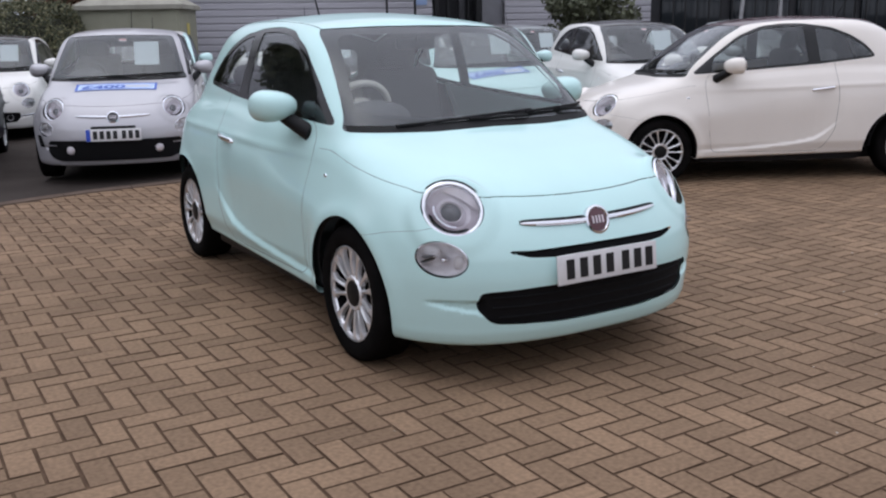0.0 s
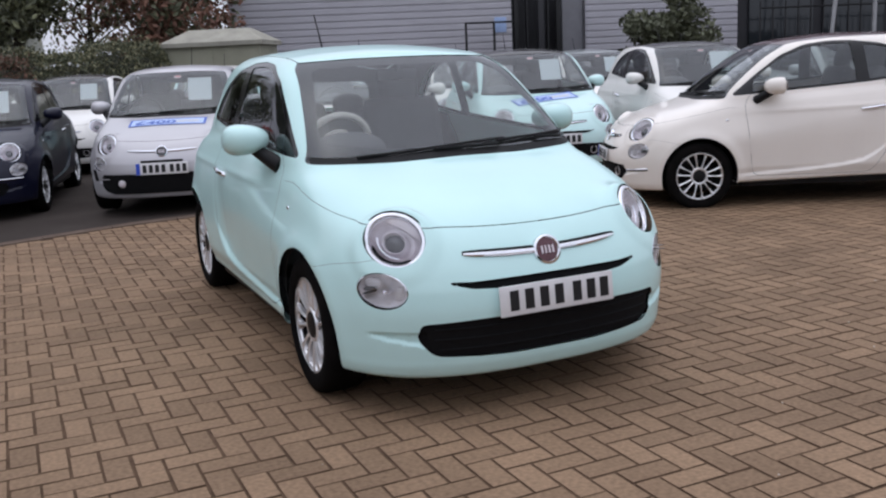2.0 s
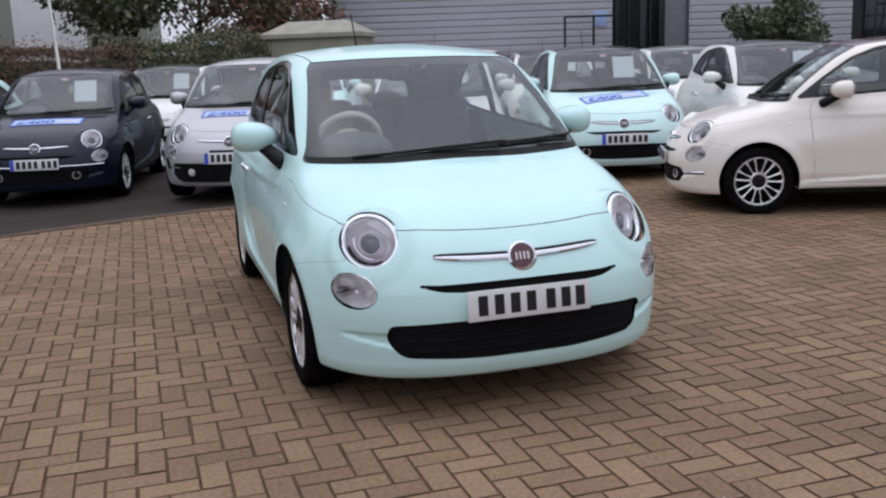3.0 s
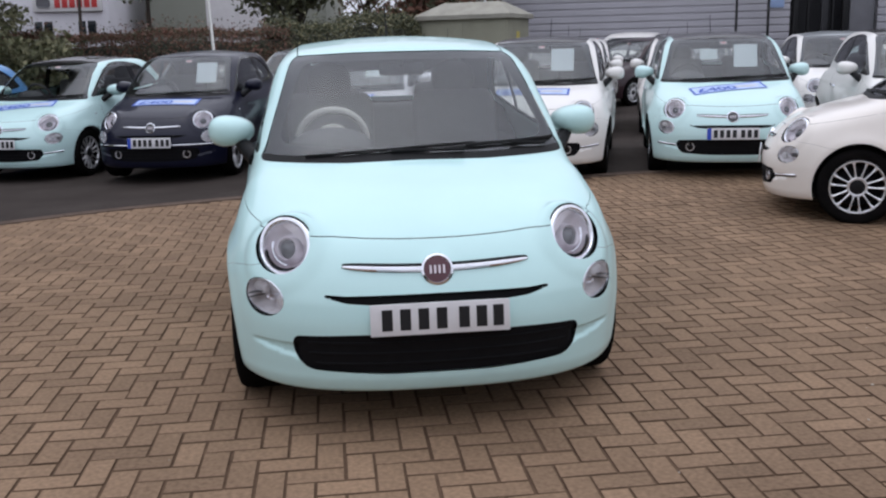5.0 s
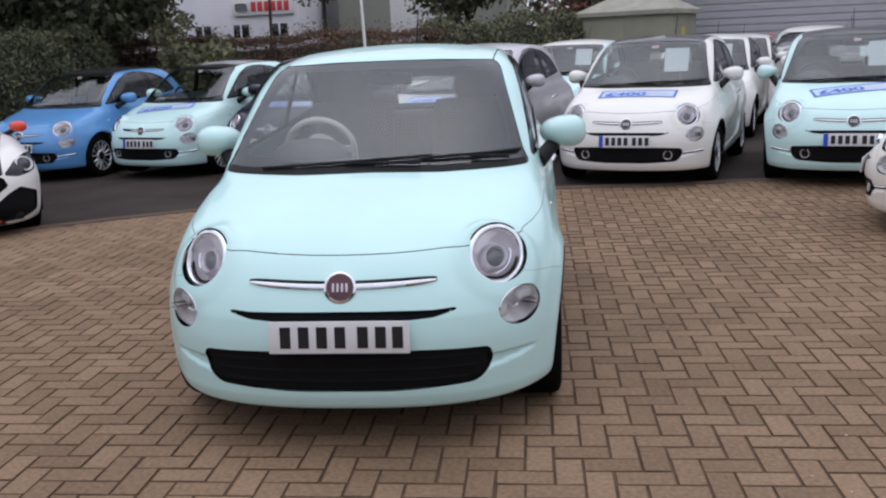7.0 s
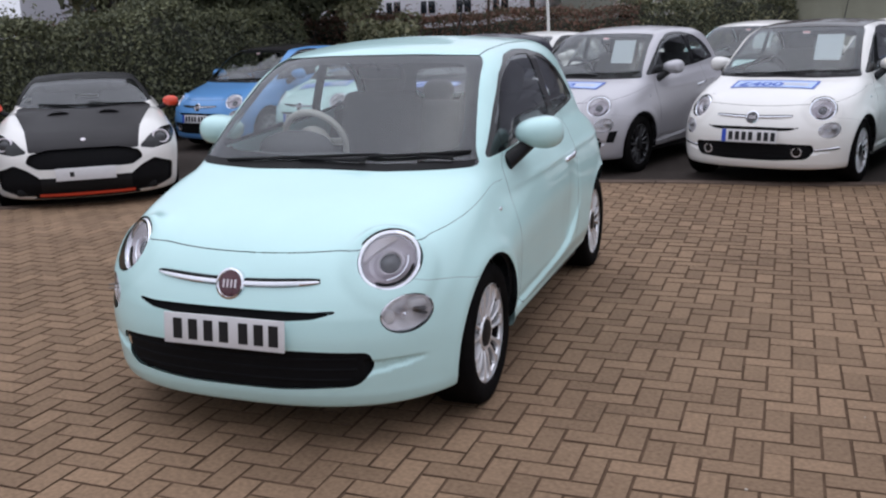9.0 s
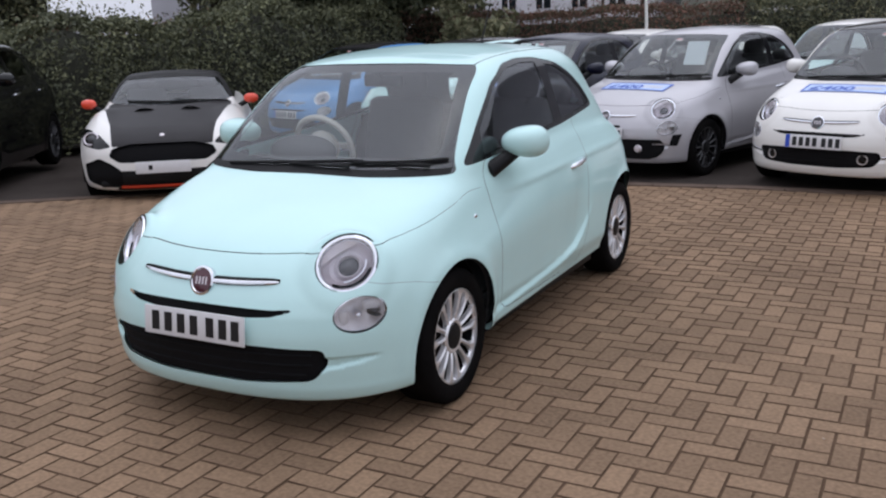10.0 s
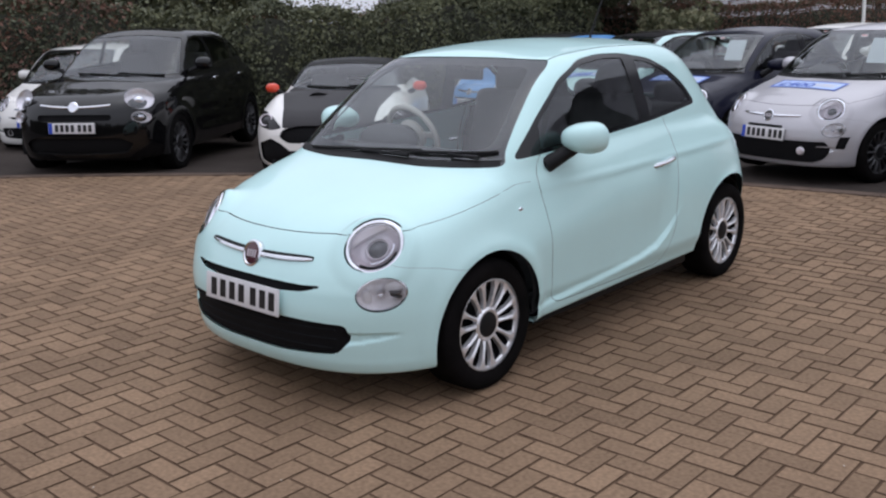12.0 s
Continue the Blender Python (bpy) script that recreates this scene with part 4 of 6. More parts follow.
def front_patch(f, x, z, lift, name, mat, parent, label=""):
    """A strip that lies on the car's face, from rows of x and z."""
    x, z = np.asarray(x, float), np.asarray(z, float)
    y = surface_y(f, np.abs(x), z, -2.4, 0.2) - lift
    n, m = x.shape
    F = np.array([[i * m + j, (i + 1) * m + j, (i + 1) * m + j + 1, i * m + j + 1] for i in range(n - 1) for j in range(m - 1)])
    return link_mesh(name, (np.stack([x, y, z], -1).reshape(-1, 3), F), mat, parent, label)


def build_other(root, c, k):
    """The roadster or the crossover, with k its own outlines and colours."""
    f = make_solid(c)
    shell = solid_mesh(f, (0, -2.2, .10), (1.0, 2.2, 1.72), .024)
    for ya in c["axles"]:
        V = shell[0]
        _, shell = split(shell, np.where(V[:, 0] > .45, np.hypot(V[:, 1] - ya, V[:, 2] - c["hub"]) / c["arch"] - 1, 1.0))
    V = shell[0]
    panes, shell = split(shell, np.where((V[:, 0] > .35) & (V[:, 1] > k["side_from"]), polygon(rounded(k["side"], .05))(V[:, 1], V[:, 2]), 1.0))
    V = shell[0]
    screen, shell = split(shell, np.where((V[:, 1] < .3) & (V[:, 1] > -1.25), polygon(rounded(k["screen"], .04))(V[:, 0], V[:, 2]), 1.0))
    V = shell[0]
    if k["soft_top"]:
        top, shell = split(shell, np.maximum(.948 - V[:, 2], -V[:, 1] - .75))
        shell_part("soft_top", both(top), k["soft_top"], root, "black fabric soft top")
    for nm, pts, mat, depth, lab in k["openings"]:
        V = shell[0]
        cut, shell = split(shell, np.where(V[:, 1] < -1.1, polygon(rounded(pts, .025))(V[:, 0], V[:, 2]), 1.0))
        if min(p[0] for p in pts) > 0:
            for sd in (cut, other(cut)):
                shell_part(nm, sunk(sd, depth), mat, root, lab)
        else:
            shell_part(nm, sunk(both(cut), depth), mat, root, lab)
    V = shell[0]
    bon, shell = split(shell, np.maximum.reduce([V[:, 0] - np.interp(V[:, 1], (-2, -1.6, -.9), k["bonnet_w"]), k["bonnet_z"] - V[:, 2], V[:, 1] + .55]))
    shell_part("bonnet", both(bon), k["bonnet"], root, k["bonnet_label"])
    shell_part("body_shell", both(shell), k["paint"], root)
    ln = both(sunk(shell, .04))
    shell_part("cabin_lining", (ln[0], ln[1][:, ::-1], -ln[2]), M_LINING, root)
    shell_part("windscreen", sunk(both(screen), .004), M_SCREEN, root, "laminated windscreen")
    sv = screen[0]
    _, edge = split(screen, polygon(rounded(k["screen"], .04))(sv[:, 0], sv[:, 2]) + .035)
    shell_part("windscreen_border", sunk(both(edge), .007), M_GRILLE, root, "black windscreen border")
    pv = panes[0]
    dd = polygon(rounded(k["side"], .05))(pv[:, 1], pv[:, 2])
    for yp in k["pillars"]:
        dd = np.maximum(dd, .035 - np.abs(pv[:, 1] - yp))
    g, sur = split(panes, dd + .02)
    for sd in (1, -1):
        w = lambda s: s if sd > 0 else other(s)
        left = g
        for yp in (*k["pillars"], 9.0):
            piece, left = split(left, left[0][:, 1] - yp)
            shell_part("side_window", sunk(w(piece), .006), M_SIDEGLASS, root, "dark side glass")
            if not len(left[1]):
                break
        shell_part("window_surround", sunk(w(sur), .003), M_GLOSSBLACK, root)
    link_mesh("floor_pan", box(-.62, .62, -1.85, 1.8, .20, .26, .01), M_PLASTIC, root)
    tyre, rim, cap, disc = WHEELS
    sc = c["hub"] / .289
    for ya in c["axles"]:
        for sd in (1, -1):
            m = axis_pose((sd * k["track"], ya, c["hub"]), (sd, 0, 0)) @ Matrix.Scale(sc, 4)
            wh = link_mesh("wheel", moved(disc, m), M_GRILLE, root, "alloy wheel")
            link_mesh("tyre", moved(tyre, m), M_RUBBER, wh)
            link_mesh("rim", moved(rim, m), k["alloy"], wh)
            link_mesh("hub_cap", moved(cap, m), M_PLASTIC, wh)
            well = moved(lathe([(c["arch"] - .03, 0), (c["arch"] + .01, 0), (c["arch"] + .01, .26), (.02, .26)], 24), axis_pose((sd * (k["track"] + .10), ya, c["hub"]), (-sd, 0, 0)))
            link_mesh("wheel_arch_liner", (well[0], [q for q in well[1] if np.mean([well[0][i][2] for i in q]) > .2]), M_PLASTIC, root)
    for sd in (1, -1):
        mc = np.array(k["mirror_at"]) * (sd, 1, 1)
        Vm, Fm = ball((0, 0, 0), k["mirror_size"], 18, 12, .85)
        mr = link_mesh("door_mirror", (Vm + mc, Fm), k["mirror"], root, k["mirror_label"])
        link_mesh("mirror_arm", tube([mc + (-sd * .17, -.03, -.09), mc + (-sd * .08, -.01, -.05), mc], .026, 8), M_PLASTIC, mr)
    for c0, d0, rx, rz, bowl in k["lamps"]:
        d0 = np.array(d0) / np.linalg.norm(d0)
        for sd in (1, -1):
            mir = (lambda s: s) if sd > 0 else mirrored
            m = axis_pose(c0, tuple(d0)) @ pose(0, 0, 0, 0, 0, k["lamp_turn"]) @ Matrix.Diagonal((rx, rz, 1, 1))
            lamp = link_mesh("headlight", mir(moved(lathe([(.001, -.04), (.5, -.035), (.85, -.01), (1.0, .012)], 30), m)), bowl, root, "headlight behind a clear lens")
            link_mesh("projector_lens", mir(moved(lathe([(.001, .0), (.25, -.006), (.36, -.02), (.4, -.035)], 20), m)), M_CHROME, lamp)
            link_mesh("lens_cover", mir(moved(lathe([(1.0, .013), (.85, .018), (.5, .026), (.001, .03)], 30), m)), M_LENS, lamp)
    py = float(surface_y(f, np.array([0.0]), np.array([k["plate_z"]]), -2.4, 0)[0])
    pm = axis_pose((0, py - .02, k["plate_z"]), (0, -1, .06))
    plate = link_mesh("number_plate", moved(box(-.262, .262, -.057, .057, -.02, .004, .003), pm), M_PLATE, root, "pale number plate")
    for bx in k["bars"]:
        link_mesh("plate_bar", moved(box(bx - .019, bx + .019, -k["bar_h"], k["bar_h"], .004, .0055), pm), M_CHAR, plate)
    if k["band"]:
        link_mesh("plate_band", moved(box(-.258, -.215, -.055, .055, .004, .0054), pm), M_PLATEBLUE, plate, "blue band")
    for sx in (-.36, .36):
        seat = link_mesh("front_seat", moved(box(-.24, .24, -.07, .07, 0, .60, .06, 3), pose(sx, .38, k["seat_z"], -16)), M_SEAT, root, "dark front seat")
        link_mesh("headrest", ball((sx, .56, k["seat_z"] + .66), (.12, .06, .09), 14, 10, .8), M_SEAT, seat)
    link_mesh("dashboard", box(-.66, .66, k["dash"][0], k["dash"][0] + .35, k["dash"][1] - .25, k["dash"][1], .05, 2), M_DASH, root)
    wp = k["wiper"]
    for x0, x1 in ((.25, -.45), (.62, .05)):
        xs = np.linspace(x0, x1, 10)
        zs = np.linspace(wp, wp + .03, 10)
        link_mesh("wiper", tube(np.stack([xs, surface_y(f, np.abs(xs), zs, -2.4, .3) - .016, zs], -1), .010, 6), M_PLASTIC, root)
    return f


# ---- ground: falls and rises by a few centimetres across the yard ----
def rise(x, y):
    s = step(.5, 4.5, np.asarray(y, float))
    return s * np.interp(x, (-9, -5, -3, -1, 1, 20), (-.15, -.09, -.05, 0, .045, .05))


M_TARMAC = material("tarmac", (.056, .046, .041), .9, second=(.037, .030, .026), scale=1.3, bump=.5, bscale=180, fine=.35, coords="world", spec=.12)
M_KERB = material("concrete_kerb", (.135, .098, .078), .9, vary=.35, scale=5, bump=.3, bscale=120, fine=.2, coords="world", spec=.1)
M_SAND = material("joint_sand", (.132, .085, .057), .95, vary=.4, scale=9, bump=.3, bscale=150, coords="world", spec=.04)
BRICK = dict(rough=.82, second=(.176, .116, .074), scale=1.1, bump=.35, bscale=55, fine=.20, coords="world", random_tint=.16, spec=.16)
M_BRICK = material("paving_brick", (.246, .163, .104), **BRICK)
M_BRICKS = material("paving_bricks", (.246, .163, .104), island=True, **BRICK)

gx = np.concatenate([[-400, -120, -40, -20], np.arange(-14, 14.1, .5), [20, 40, 120, 400]])
gy = np.concatenate([[-400, -120, -40, -15], np.arange(-8, 22.1, .5), [40, 120, 400]])
GX, GY = np.meshgrid(gx, gy, indexing="ij")
GV = np.stack([GX, GY, rise(GX, GY) - .016], -1).reshape(-1, 3)
ny_ = len(gy)
GF = np.array([[i * ny_ + j, (i + 1) * ny_ + j, (i + 1) * ny_ + j + 1, i * ny_ + j + 1] for i in range(len(gx) - 1) for j in range(ny_ - 1)])
tagged(link_mesh("ground", (GV, GF), M_TARMAC), "dark worn tarmac of the car yard", "ground", kind="structure")

KERB = curve((-9.5, -2.3), (-6.65, .54), (-5.7, 1.40), (-4.6, 2.45), (-3.5, 3.35), (-2.5, 3.86), (-1.85, 4.02), (-.7, 4.2), (.4, 4.2), (1.8, 4.22), (3, 4.40), (5, 4.3), (7, 3.7), (9.5, 3.0))
kx = np.linspace(-9.4, 9.4, 190)
kp = np.stack([kx, KERB(kx)], -1)
kt = np.gradient(kp, axis=0)
kt /= np.linalg.norm(kt, axis=1)[:, None]
kn = np.stack([-kt[:, 1], kt[:, 0]], -1)
KV = []
for off, dz in ((-.055, -.02), (-.052, .010), (.058, .016), (.062, -.02)):
    q = kp + kn * off
    KV.append(np.column_stack([q, rise(q[:, 0], q[:, 1]) + dz]))
KV = np.stack(KV, 1)
stone = 6
kerb = thing("kerb", pose(0, 0, 0), "weathered brown kerb edging between paving and tarmac", "kerb", kind="structure")
for a in range(0, 189, stone):
    b = min(a + stone, 189)
    seg = KV[a:b + 1].copy()
    shrink = .004
    seg[0, :, :2] += kt[a] * shrink
    seg[-1, :, :2] -= kt[b] * shrink
    m = len(seg)
    F = [[i * 4 + j, i * 4 + j + 1, i * 4 + 5 + j, i * 4 + 4 + j] for i in range(m - 1) for j in range(3)]
    F += [[0, 1, 2, 3][::-1], [(m - 1) * 4 + j for j in range(4)]]
    link_mesh("kerb_stone", (seg.reshape(-1, 3), F), M_KERB, kerb, "", False)


# ---- light: things of the place ----
def leaf_quads(C, size, rng, spread=1.0):
    """Small bent leaves at the points C."""
    n = len(C)
    a = rng.normal(size=(n, 3))
    a /= np.linalg.norm(a, axis=1)[:, None]
    b = rng.normal(size=(n, 3))
    b -= (a * b).sum(1)[:, None] * a
    b /= np.linalg.norm(b, axis=1)[:, None]
    s = size * rng.uniform(.6, 1.4, (n, 1))
    nrm = np.cross(a, b)
    V = np.stack([C - a * s, C - b * s * .5 + nrm * s * .15, C + a * s, C + b * s * .5 + nrm * s * .15], 1).reshape(-1, 3)
    return V, np.arange(4 * n).reshape(n, 4)


def leaf_mat(name, c1, c2, tint=.20):
    return material(name, c1, .6, second=c2, scale=1.2, random_tint=tint, island=True, coords="world")


M_LEAFDARK = leaf_mat("dark_green_leaf", (.115, .122, .068), (.068, .076, .045))
M_LEAFMID = leaf_mat("hedge_green_leaf", (.17, .175, .09), (.10, .105, .056))
M_LEAFBROWN = leaf_mat("copper_leaf", (.25, .125, .085), (.15, .078, .056))
M_LEAFPALE = leaf_mat("pale_olive_leaf", (.30, .28, .16), (.17, .165, .09))
M_BARK = material("bark", (.07, .055, .045), .9, vary=.4, scale=10, bump=.6, bscale=40)
M_HEDGECORE = material("dark_hedge_core", (.045, .046, .032), .95, vary=.5, scale=6, bump=.8, bscale=15)


def hedge(name, path, height, depth, mats, label, seed, density=420, size=.055, lumps=.22):
    rng = np.random.default_rng(seed)
    P = np.array(path, float)
    seglen = np.linalg.norm(np.diff(P, axis=0), axis=1)
    L = np.concatenate([[0], np.cumsum(seglen)])
    root = thing(name, pose(P[0, 0], P[0, 1], 0), label, "hedge", kind="stuff")

    def at(s, v, u):
        x, y = np.interp(s, L, P[:, 0]), np.interp(s, L, P[:, 1])
        x2, y2 = np.interp(s + .05, L, P[:, 0]), np.interp(s + .05, L, P[:, 1])
        x1, y1 = np.interp(s - .05, L, P[:, 0]), np.interp(s - .05, L, P[:, 1])
        t = np.stack([x2 - x1, y2 - y1], -1)
        t /= np.linalg.norm(t, axis=-1)[..., None] + 1e-9
        lump = lumps * (np.sin(s * 2.1 + seed) + np.sin(s * 5.3 + v * 4 + seed * 2) * .6 + np.sin(s * .8 + seed * 3)) / 2
        w = depth / 2 * (1 - .35 * np.clip(v, 0, 1)**3) + lump * .5
        hgt = height * (1 + lump * .35)
        return np.stack([x - t[..., 1] * w * u, y + t[..., 0] * w * u, v * hgt], -1)
    # solid core; the dark between the leaves is put into its colour
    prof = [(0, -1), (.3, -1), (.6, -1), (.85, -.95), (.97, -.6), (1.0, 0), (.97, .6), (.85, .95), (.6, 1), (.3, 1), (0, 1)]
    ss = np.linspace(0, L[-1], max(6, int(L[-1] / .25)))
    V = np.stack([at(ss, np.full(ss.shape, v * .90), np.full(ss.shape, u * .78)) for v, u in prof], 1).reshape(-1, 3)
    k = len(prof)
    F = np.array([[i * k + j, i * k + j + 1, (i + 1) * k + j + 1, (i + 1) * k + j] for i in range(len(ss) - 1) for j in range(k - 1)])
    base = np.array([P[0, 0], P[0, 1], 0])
    link_mesh("twigs", (V - base, F), M_HEDGECORE, root, "dark solid core behind the leaves")
    n = int(L[-1] * (2 * height + depth) * density / len(mats))
    for m in mats:
        s = rng.uniform(0, L[-1], n)
        e = rng.uniform(0, 2 * height + depth, n)
        v = np.where(e < height, e / height, np.where(e > height + depth, (2 * height + depth - e) / height, 1.0))
        u = np.where(e < height, -1, np.where(e > height + depth, 1, (e - height) / depth * 2 - 1))
        C = at(s, v, u) + rng.normal(scale=.045, size=(n, 3))
        up = rng.uniform(size=n) < .06
        C[:, 2] += np.where((v > .97) & up, rng.uniform(0, .28, n), 0)
        link_mesh("leaves", leaf_quads(C - base, size, rng), m, root, "", False)
    return root


def tree(name, x, y, height, crown, mats, label, seed, trunk=.14, low=.35, n=5000, size=.09, squash=1.0):
    rng = np.random.default_rng(seed)
    root = thing(name, pose(x, y, 0), label, "tree")
    top = height - crown * squash
    pts = [(0, 0, -.1), (.03, .02, height * .2), (-.03, .05, height * .4), (.04, 0, height * .7)]
    shapes = [tube(pts, [trunk * 1.25, trunk, trunk * .8, trunk * .35], 10)]
    clumps = []
    for i in range(16):
        a = i * 2.4 + rng.uniform(-.4, .4)
        z0 = height * rng.uniform(low, .62)
        r = crown * rng.uniform(.45, .95)
        z1 = z0 + rng.uniform(.1, .6) * (height - z0)
        e = (r * np.cos(a), r * np.sin(a), z1)
        mid = (e[0] * .45, e[1] * .45, z0 + (z1 - z0) * .55)
        shapes.append(tube([(0, 0, z0), mid, e], [trunk * .35, trunk * .2, .012], 6))
        clumps += [e, mid]
    for _ in range(14):
        d = rng.normal(size=3)
        d /= np.linalg.norm(d)
        clumps.append((d[0] * crown * .8, d[1] * crown * .8, height * (low + 1) / 2 + .15 * height + d[2] * height * (1 - low) * .42 * squash))
    link_mesh("trunk", join(*shapes), M_BARK, root, "dark branching trunk")
    c = np.array(clumps)
    for k, m in enumerate(mats):
        i = rng.integers(0, len(c), n // len(mats))
        rad = crown * .34 * rng.uniform(.2, 1, (len(i), 1))**.5
        d = rng.normal(size=(len(i), 3))
        d /= np.linalg.norm(d, axis=1)[:, None]
        C = c[i] + d * rad * (1, 1, .75)
        link_mesh("crown", leaf_quads(C, size, rng), m, root, "leafy crown", False)
    return root


# hedges round the yard
hedge("hedge", [(-19, -4.5), (-12.5, 1.2), (-10.5, 3.95)], 1.86, 1.6, [M_LEAFBROWN, M_LEAFDARK, M_LEAFDARK], "tall brown green hedge behind the parked cars", 4, 1150, .036, .30)
hedge("hedge", [(-10.5, 3.95), (-9.3, 5.6), (-8.0, 9.5), (-7.6, 12.0)], 1.80, 1.6, [M_LEAFMID, M_LEAFDARK, M_LEAFMID, M_LEAFDARK], "tall dark green hedge behind the parked cars", 3, 1150, .036, .36)
hedge("hedge", [(-16, 10.4), (-9.5, 12.8), (-5.5, 14.6), (-1.4, 16.6)], 1.78, 1.2, [M_LEAFBROWN, M_LEAFBROWN, M_LEAFDARK], "clipped copper brown hedge", 5, 1300, .030, .12)
hedge("tree_belt", [(-27, -9), (-24, 2), (-22, 9), (-21.5, 15.0)], 5.6, 2.2, [M_LEAFPALE, M_LEAFMID, M_LEAFDARK], "belt of tall olive green trees behind the hedge", 31, 260, .085, .8)
hedge("hedge", [(-1.6, 16.7), (1.9, 19.4), (3.6, 20.6)], 1.95, 1.4, [M_LEAFPALE, M_LEAFDARK, M_LEAFDARK], "loose olive green hedge beside the kiosk", 8, 1200, .036, .3)
# unseen hedge behind the camera, added to darken what paint and glass reflect
hedge("hedge", [(-22, -13), (-6, -17), (10, -17), (24, -11)], 3.0, 1.6, [M_LEAFDARK, M_LEAFMID], "unseen tall hedge added behind the camera to darken reflections", 9, 90, .11, .4)
tree("tree", -8.4, 13.0, 8.0, 3.6, [M_LEAFDARK, M_LEAFDARK, M_LEAFDARK, M_LEAFMID], "broad dark green tree overhanging the hedge", 11, .22, .13, 110000, .095)
tree("tree", -5.6, 24.0, 6.0, 1.8, [M_LEAFMID, M_LEAFDARK], "slim young street tree behind the hedge", 12, .09, .45, 2600, .10)
tree("tree", -1.2, 24.5, 6.0, 2.2, [M_LEAFDARK, M_LEAFMID], "leafy green tree behind the hedge", 14, .12, .25, 5200, .11)
tree("tree", 1.0, 27.0, 7.0, 2.0, [M_LEAFBROWN, M_LEAFPALE], "thin brown leaved tree", 15, .10, .25, 2600, .10)
tree("tree", 2.7, 22.6, 5.6, 2.0, [M_LEAFBROWN, M_LEAFBROWN, M_LEAFDARK], "dense copper brown tree beside the building", 16, .13, .12, 9000, .10)
tree("tree", -13.0, 25.5, 6.5, 2.0, [M_LEAFDARK, M_LEAFMID], "dark green tree beyond the copper hedge", 33, .14, .1, 9000, .11)
tree("tree", -15.2, 23.5, 6.5, 2.5, [M_LEAFDARK, M_LEAFBROWN], "dark brown green tree beyond the copper hedge", 34, .14, .1, 9000, .11)
tree("tree", -13.8, 14.5, 7.0, 2.6, [M_LEAFPALE, M_LEAFMID], "dark tree behind the tall hedge", 18, .2, .25, 9000, .13)
tree("tree", -19, 6.5, 8.0, 3.4, [M_LEAFDARK, M_LEAFPALE], "dark tree behind the tall hedge", 19, .2, .1, 12000, .14)
tree("tree", -16.2, 7.2, 7.0, 2.4, [M_LEAFDARK, M_LEAFMID], "dark green tree behind the tall hedge", 24, .16, .1, 9000, .12)
tree("tree", -21, -1.0, 7.5, 3.4, [M_LEAFDARK, M_LEAFBROWN], "brown green tree behind the tall hedge", 25, .2, .1, 9000, .14)

tree("bush", -5.75, 12.5, 2.1, .95, [M_LEAFPALE, M_LEAFMID], "loose pale olive bush in front of the hedge", 27, .05, .05, 5000, .06)
lamp_post = thing("lamp_post", pose(-9.85, 33, 0), "thin dark street lamp post across the road", "lamp post")
link_mesh("post", tube([(0, 0, -.05), (.06, 0, 3), (.2, 0, 7.5)], [.075, .06, .05], 10), M_BARK, lamp_post)

# ---- grey clad building with gate, doors and fence ----
M_CLAD = material("grey_cladding", (.45, .44, .475), .45, .15, vary=.12, scale=.9, bump=.05, bscale=60, fine=.04)
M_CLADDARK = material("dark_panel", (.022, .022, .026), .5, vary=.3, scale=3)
M_GREYDOOR = material("grey_door", (.16, .16, .175), .5, vary=.15, scale=4)
M_BLACKSTEEL = material("black_steel", (.012, .012, .013), .45, .3, vary=.2, scale=14)
M_POSTPALE = material("galvanised_post", (.42, .42, .43), .45, .5, vary=.2, scale=9)
M_GLASSDARK = material("dark_window", (.02, .024, .028), .08, vary=.2, scale=2)
WALL = pose(4.95, 23.7, -.21, 0, 0, -18) @ Matrix.Scale(1.15, 4)
shop = thing("clad_building", WALL, "pale grey corrugated metal building with dark entrance", "building")
sheet_h, pitch = 7.2, .175


def cladding(k0, k1, name="wall"):
    """A stretch of horizontally ribbed sheet, with the wall behind it."""
    prof = []
    z = .0
    while z < sheet_h:
        prof += [(0, z), (0, z + pitch * .62), (.028, z + pitch * .72), (.028, z + pitch * .90), (0, z + pitch)]
        z += pitch
    V = [(k, q[0], q[1]) for k in (k0, k1) for q in prof] + [(k0, .3, sheet_h), (k1, .3, sheet_h), (k0, .3, 0), (k1, .3, 0)]
    n = len(prof)
    F = [[i, n + i, n + i + 1, i + 1] for i in range(n - 1)]
    F += [[n - 1, 2 * n - 1, 2 * n + 1, 2 * n], [2 * n, 2 * n + 1, 2 * n + 3, 2 * n + 2]]
    return link_mesh(name, (V, F), M_CLAD, shop, "grey ribbed metal cladding", False)


cladding(-.3, 7.2)
cladding(9.25, 13.6)
link_mesh("side_wall", box(-.3, -.02, .3, 14, 0, sheet_h, .01), M_CLAD, shop)
# back and sides are near black, so the recess is dark by colour
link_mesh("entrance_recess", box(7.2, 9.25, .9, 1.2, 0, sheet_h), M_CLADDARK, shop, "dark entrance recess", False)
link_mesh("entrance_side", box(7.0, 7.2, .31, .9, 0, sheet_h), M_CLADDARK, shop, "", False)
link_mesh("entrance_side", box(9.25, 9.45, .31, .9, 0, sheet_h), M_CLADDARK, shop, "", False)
link_mesh("door", box(8.62, 9.2, .1, .16, 0, 3.2, .01), M_GREYDOOR, shop, "grey metal door")
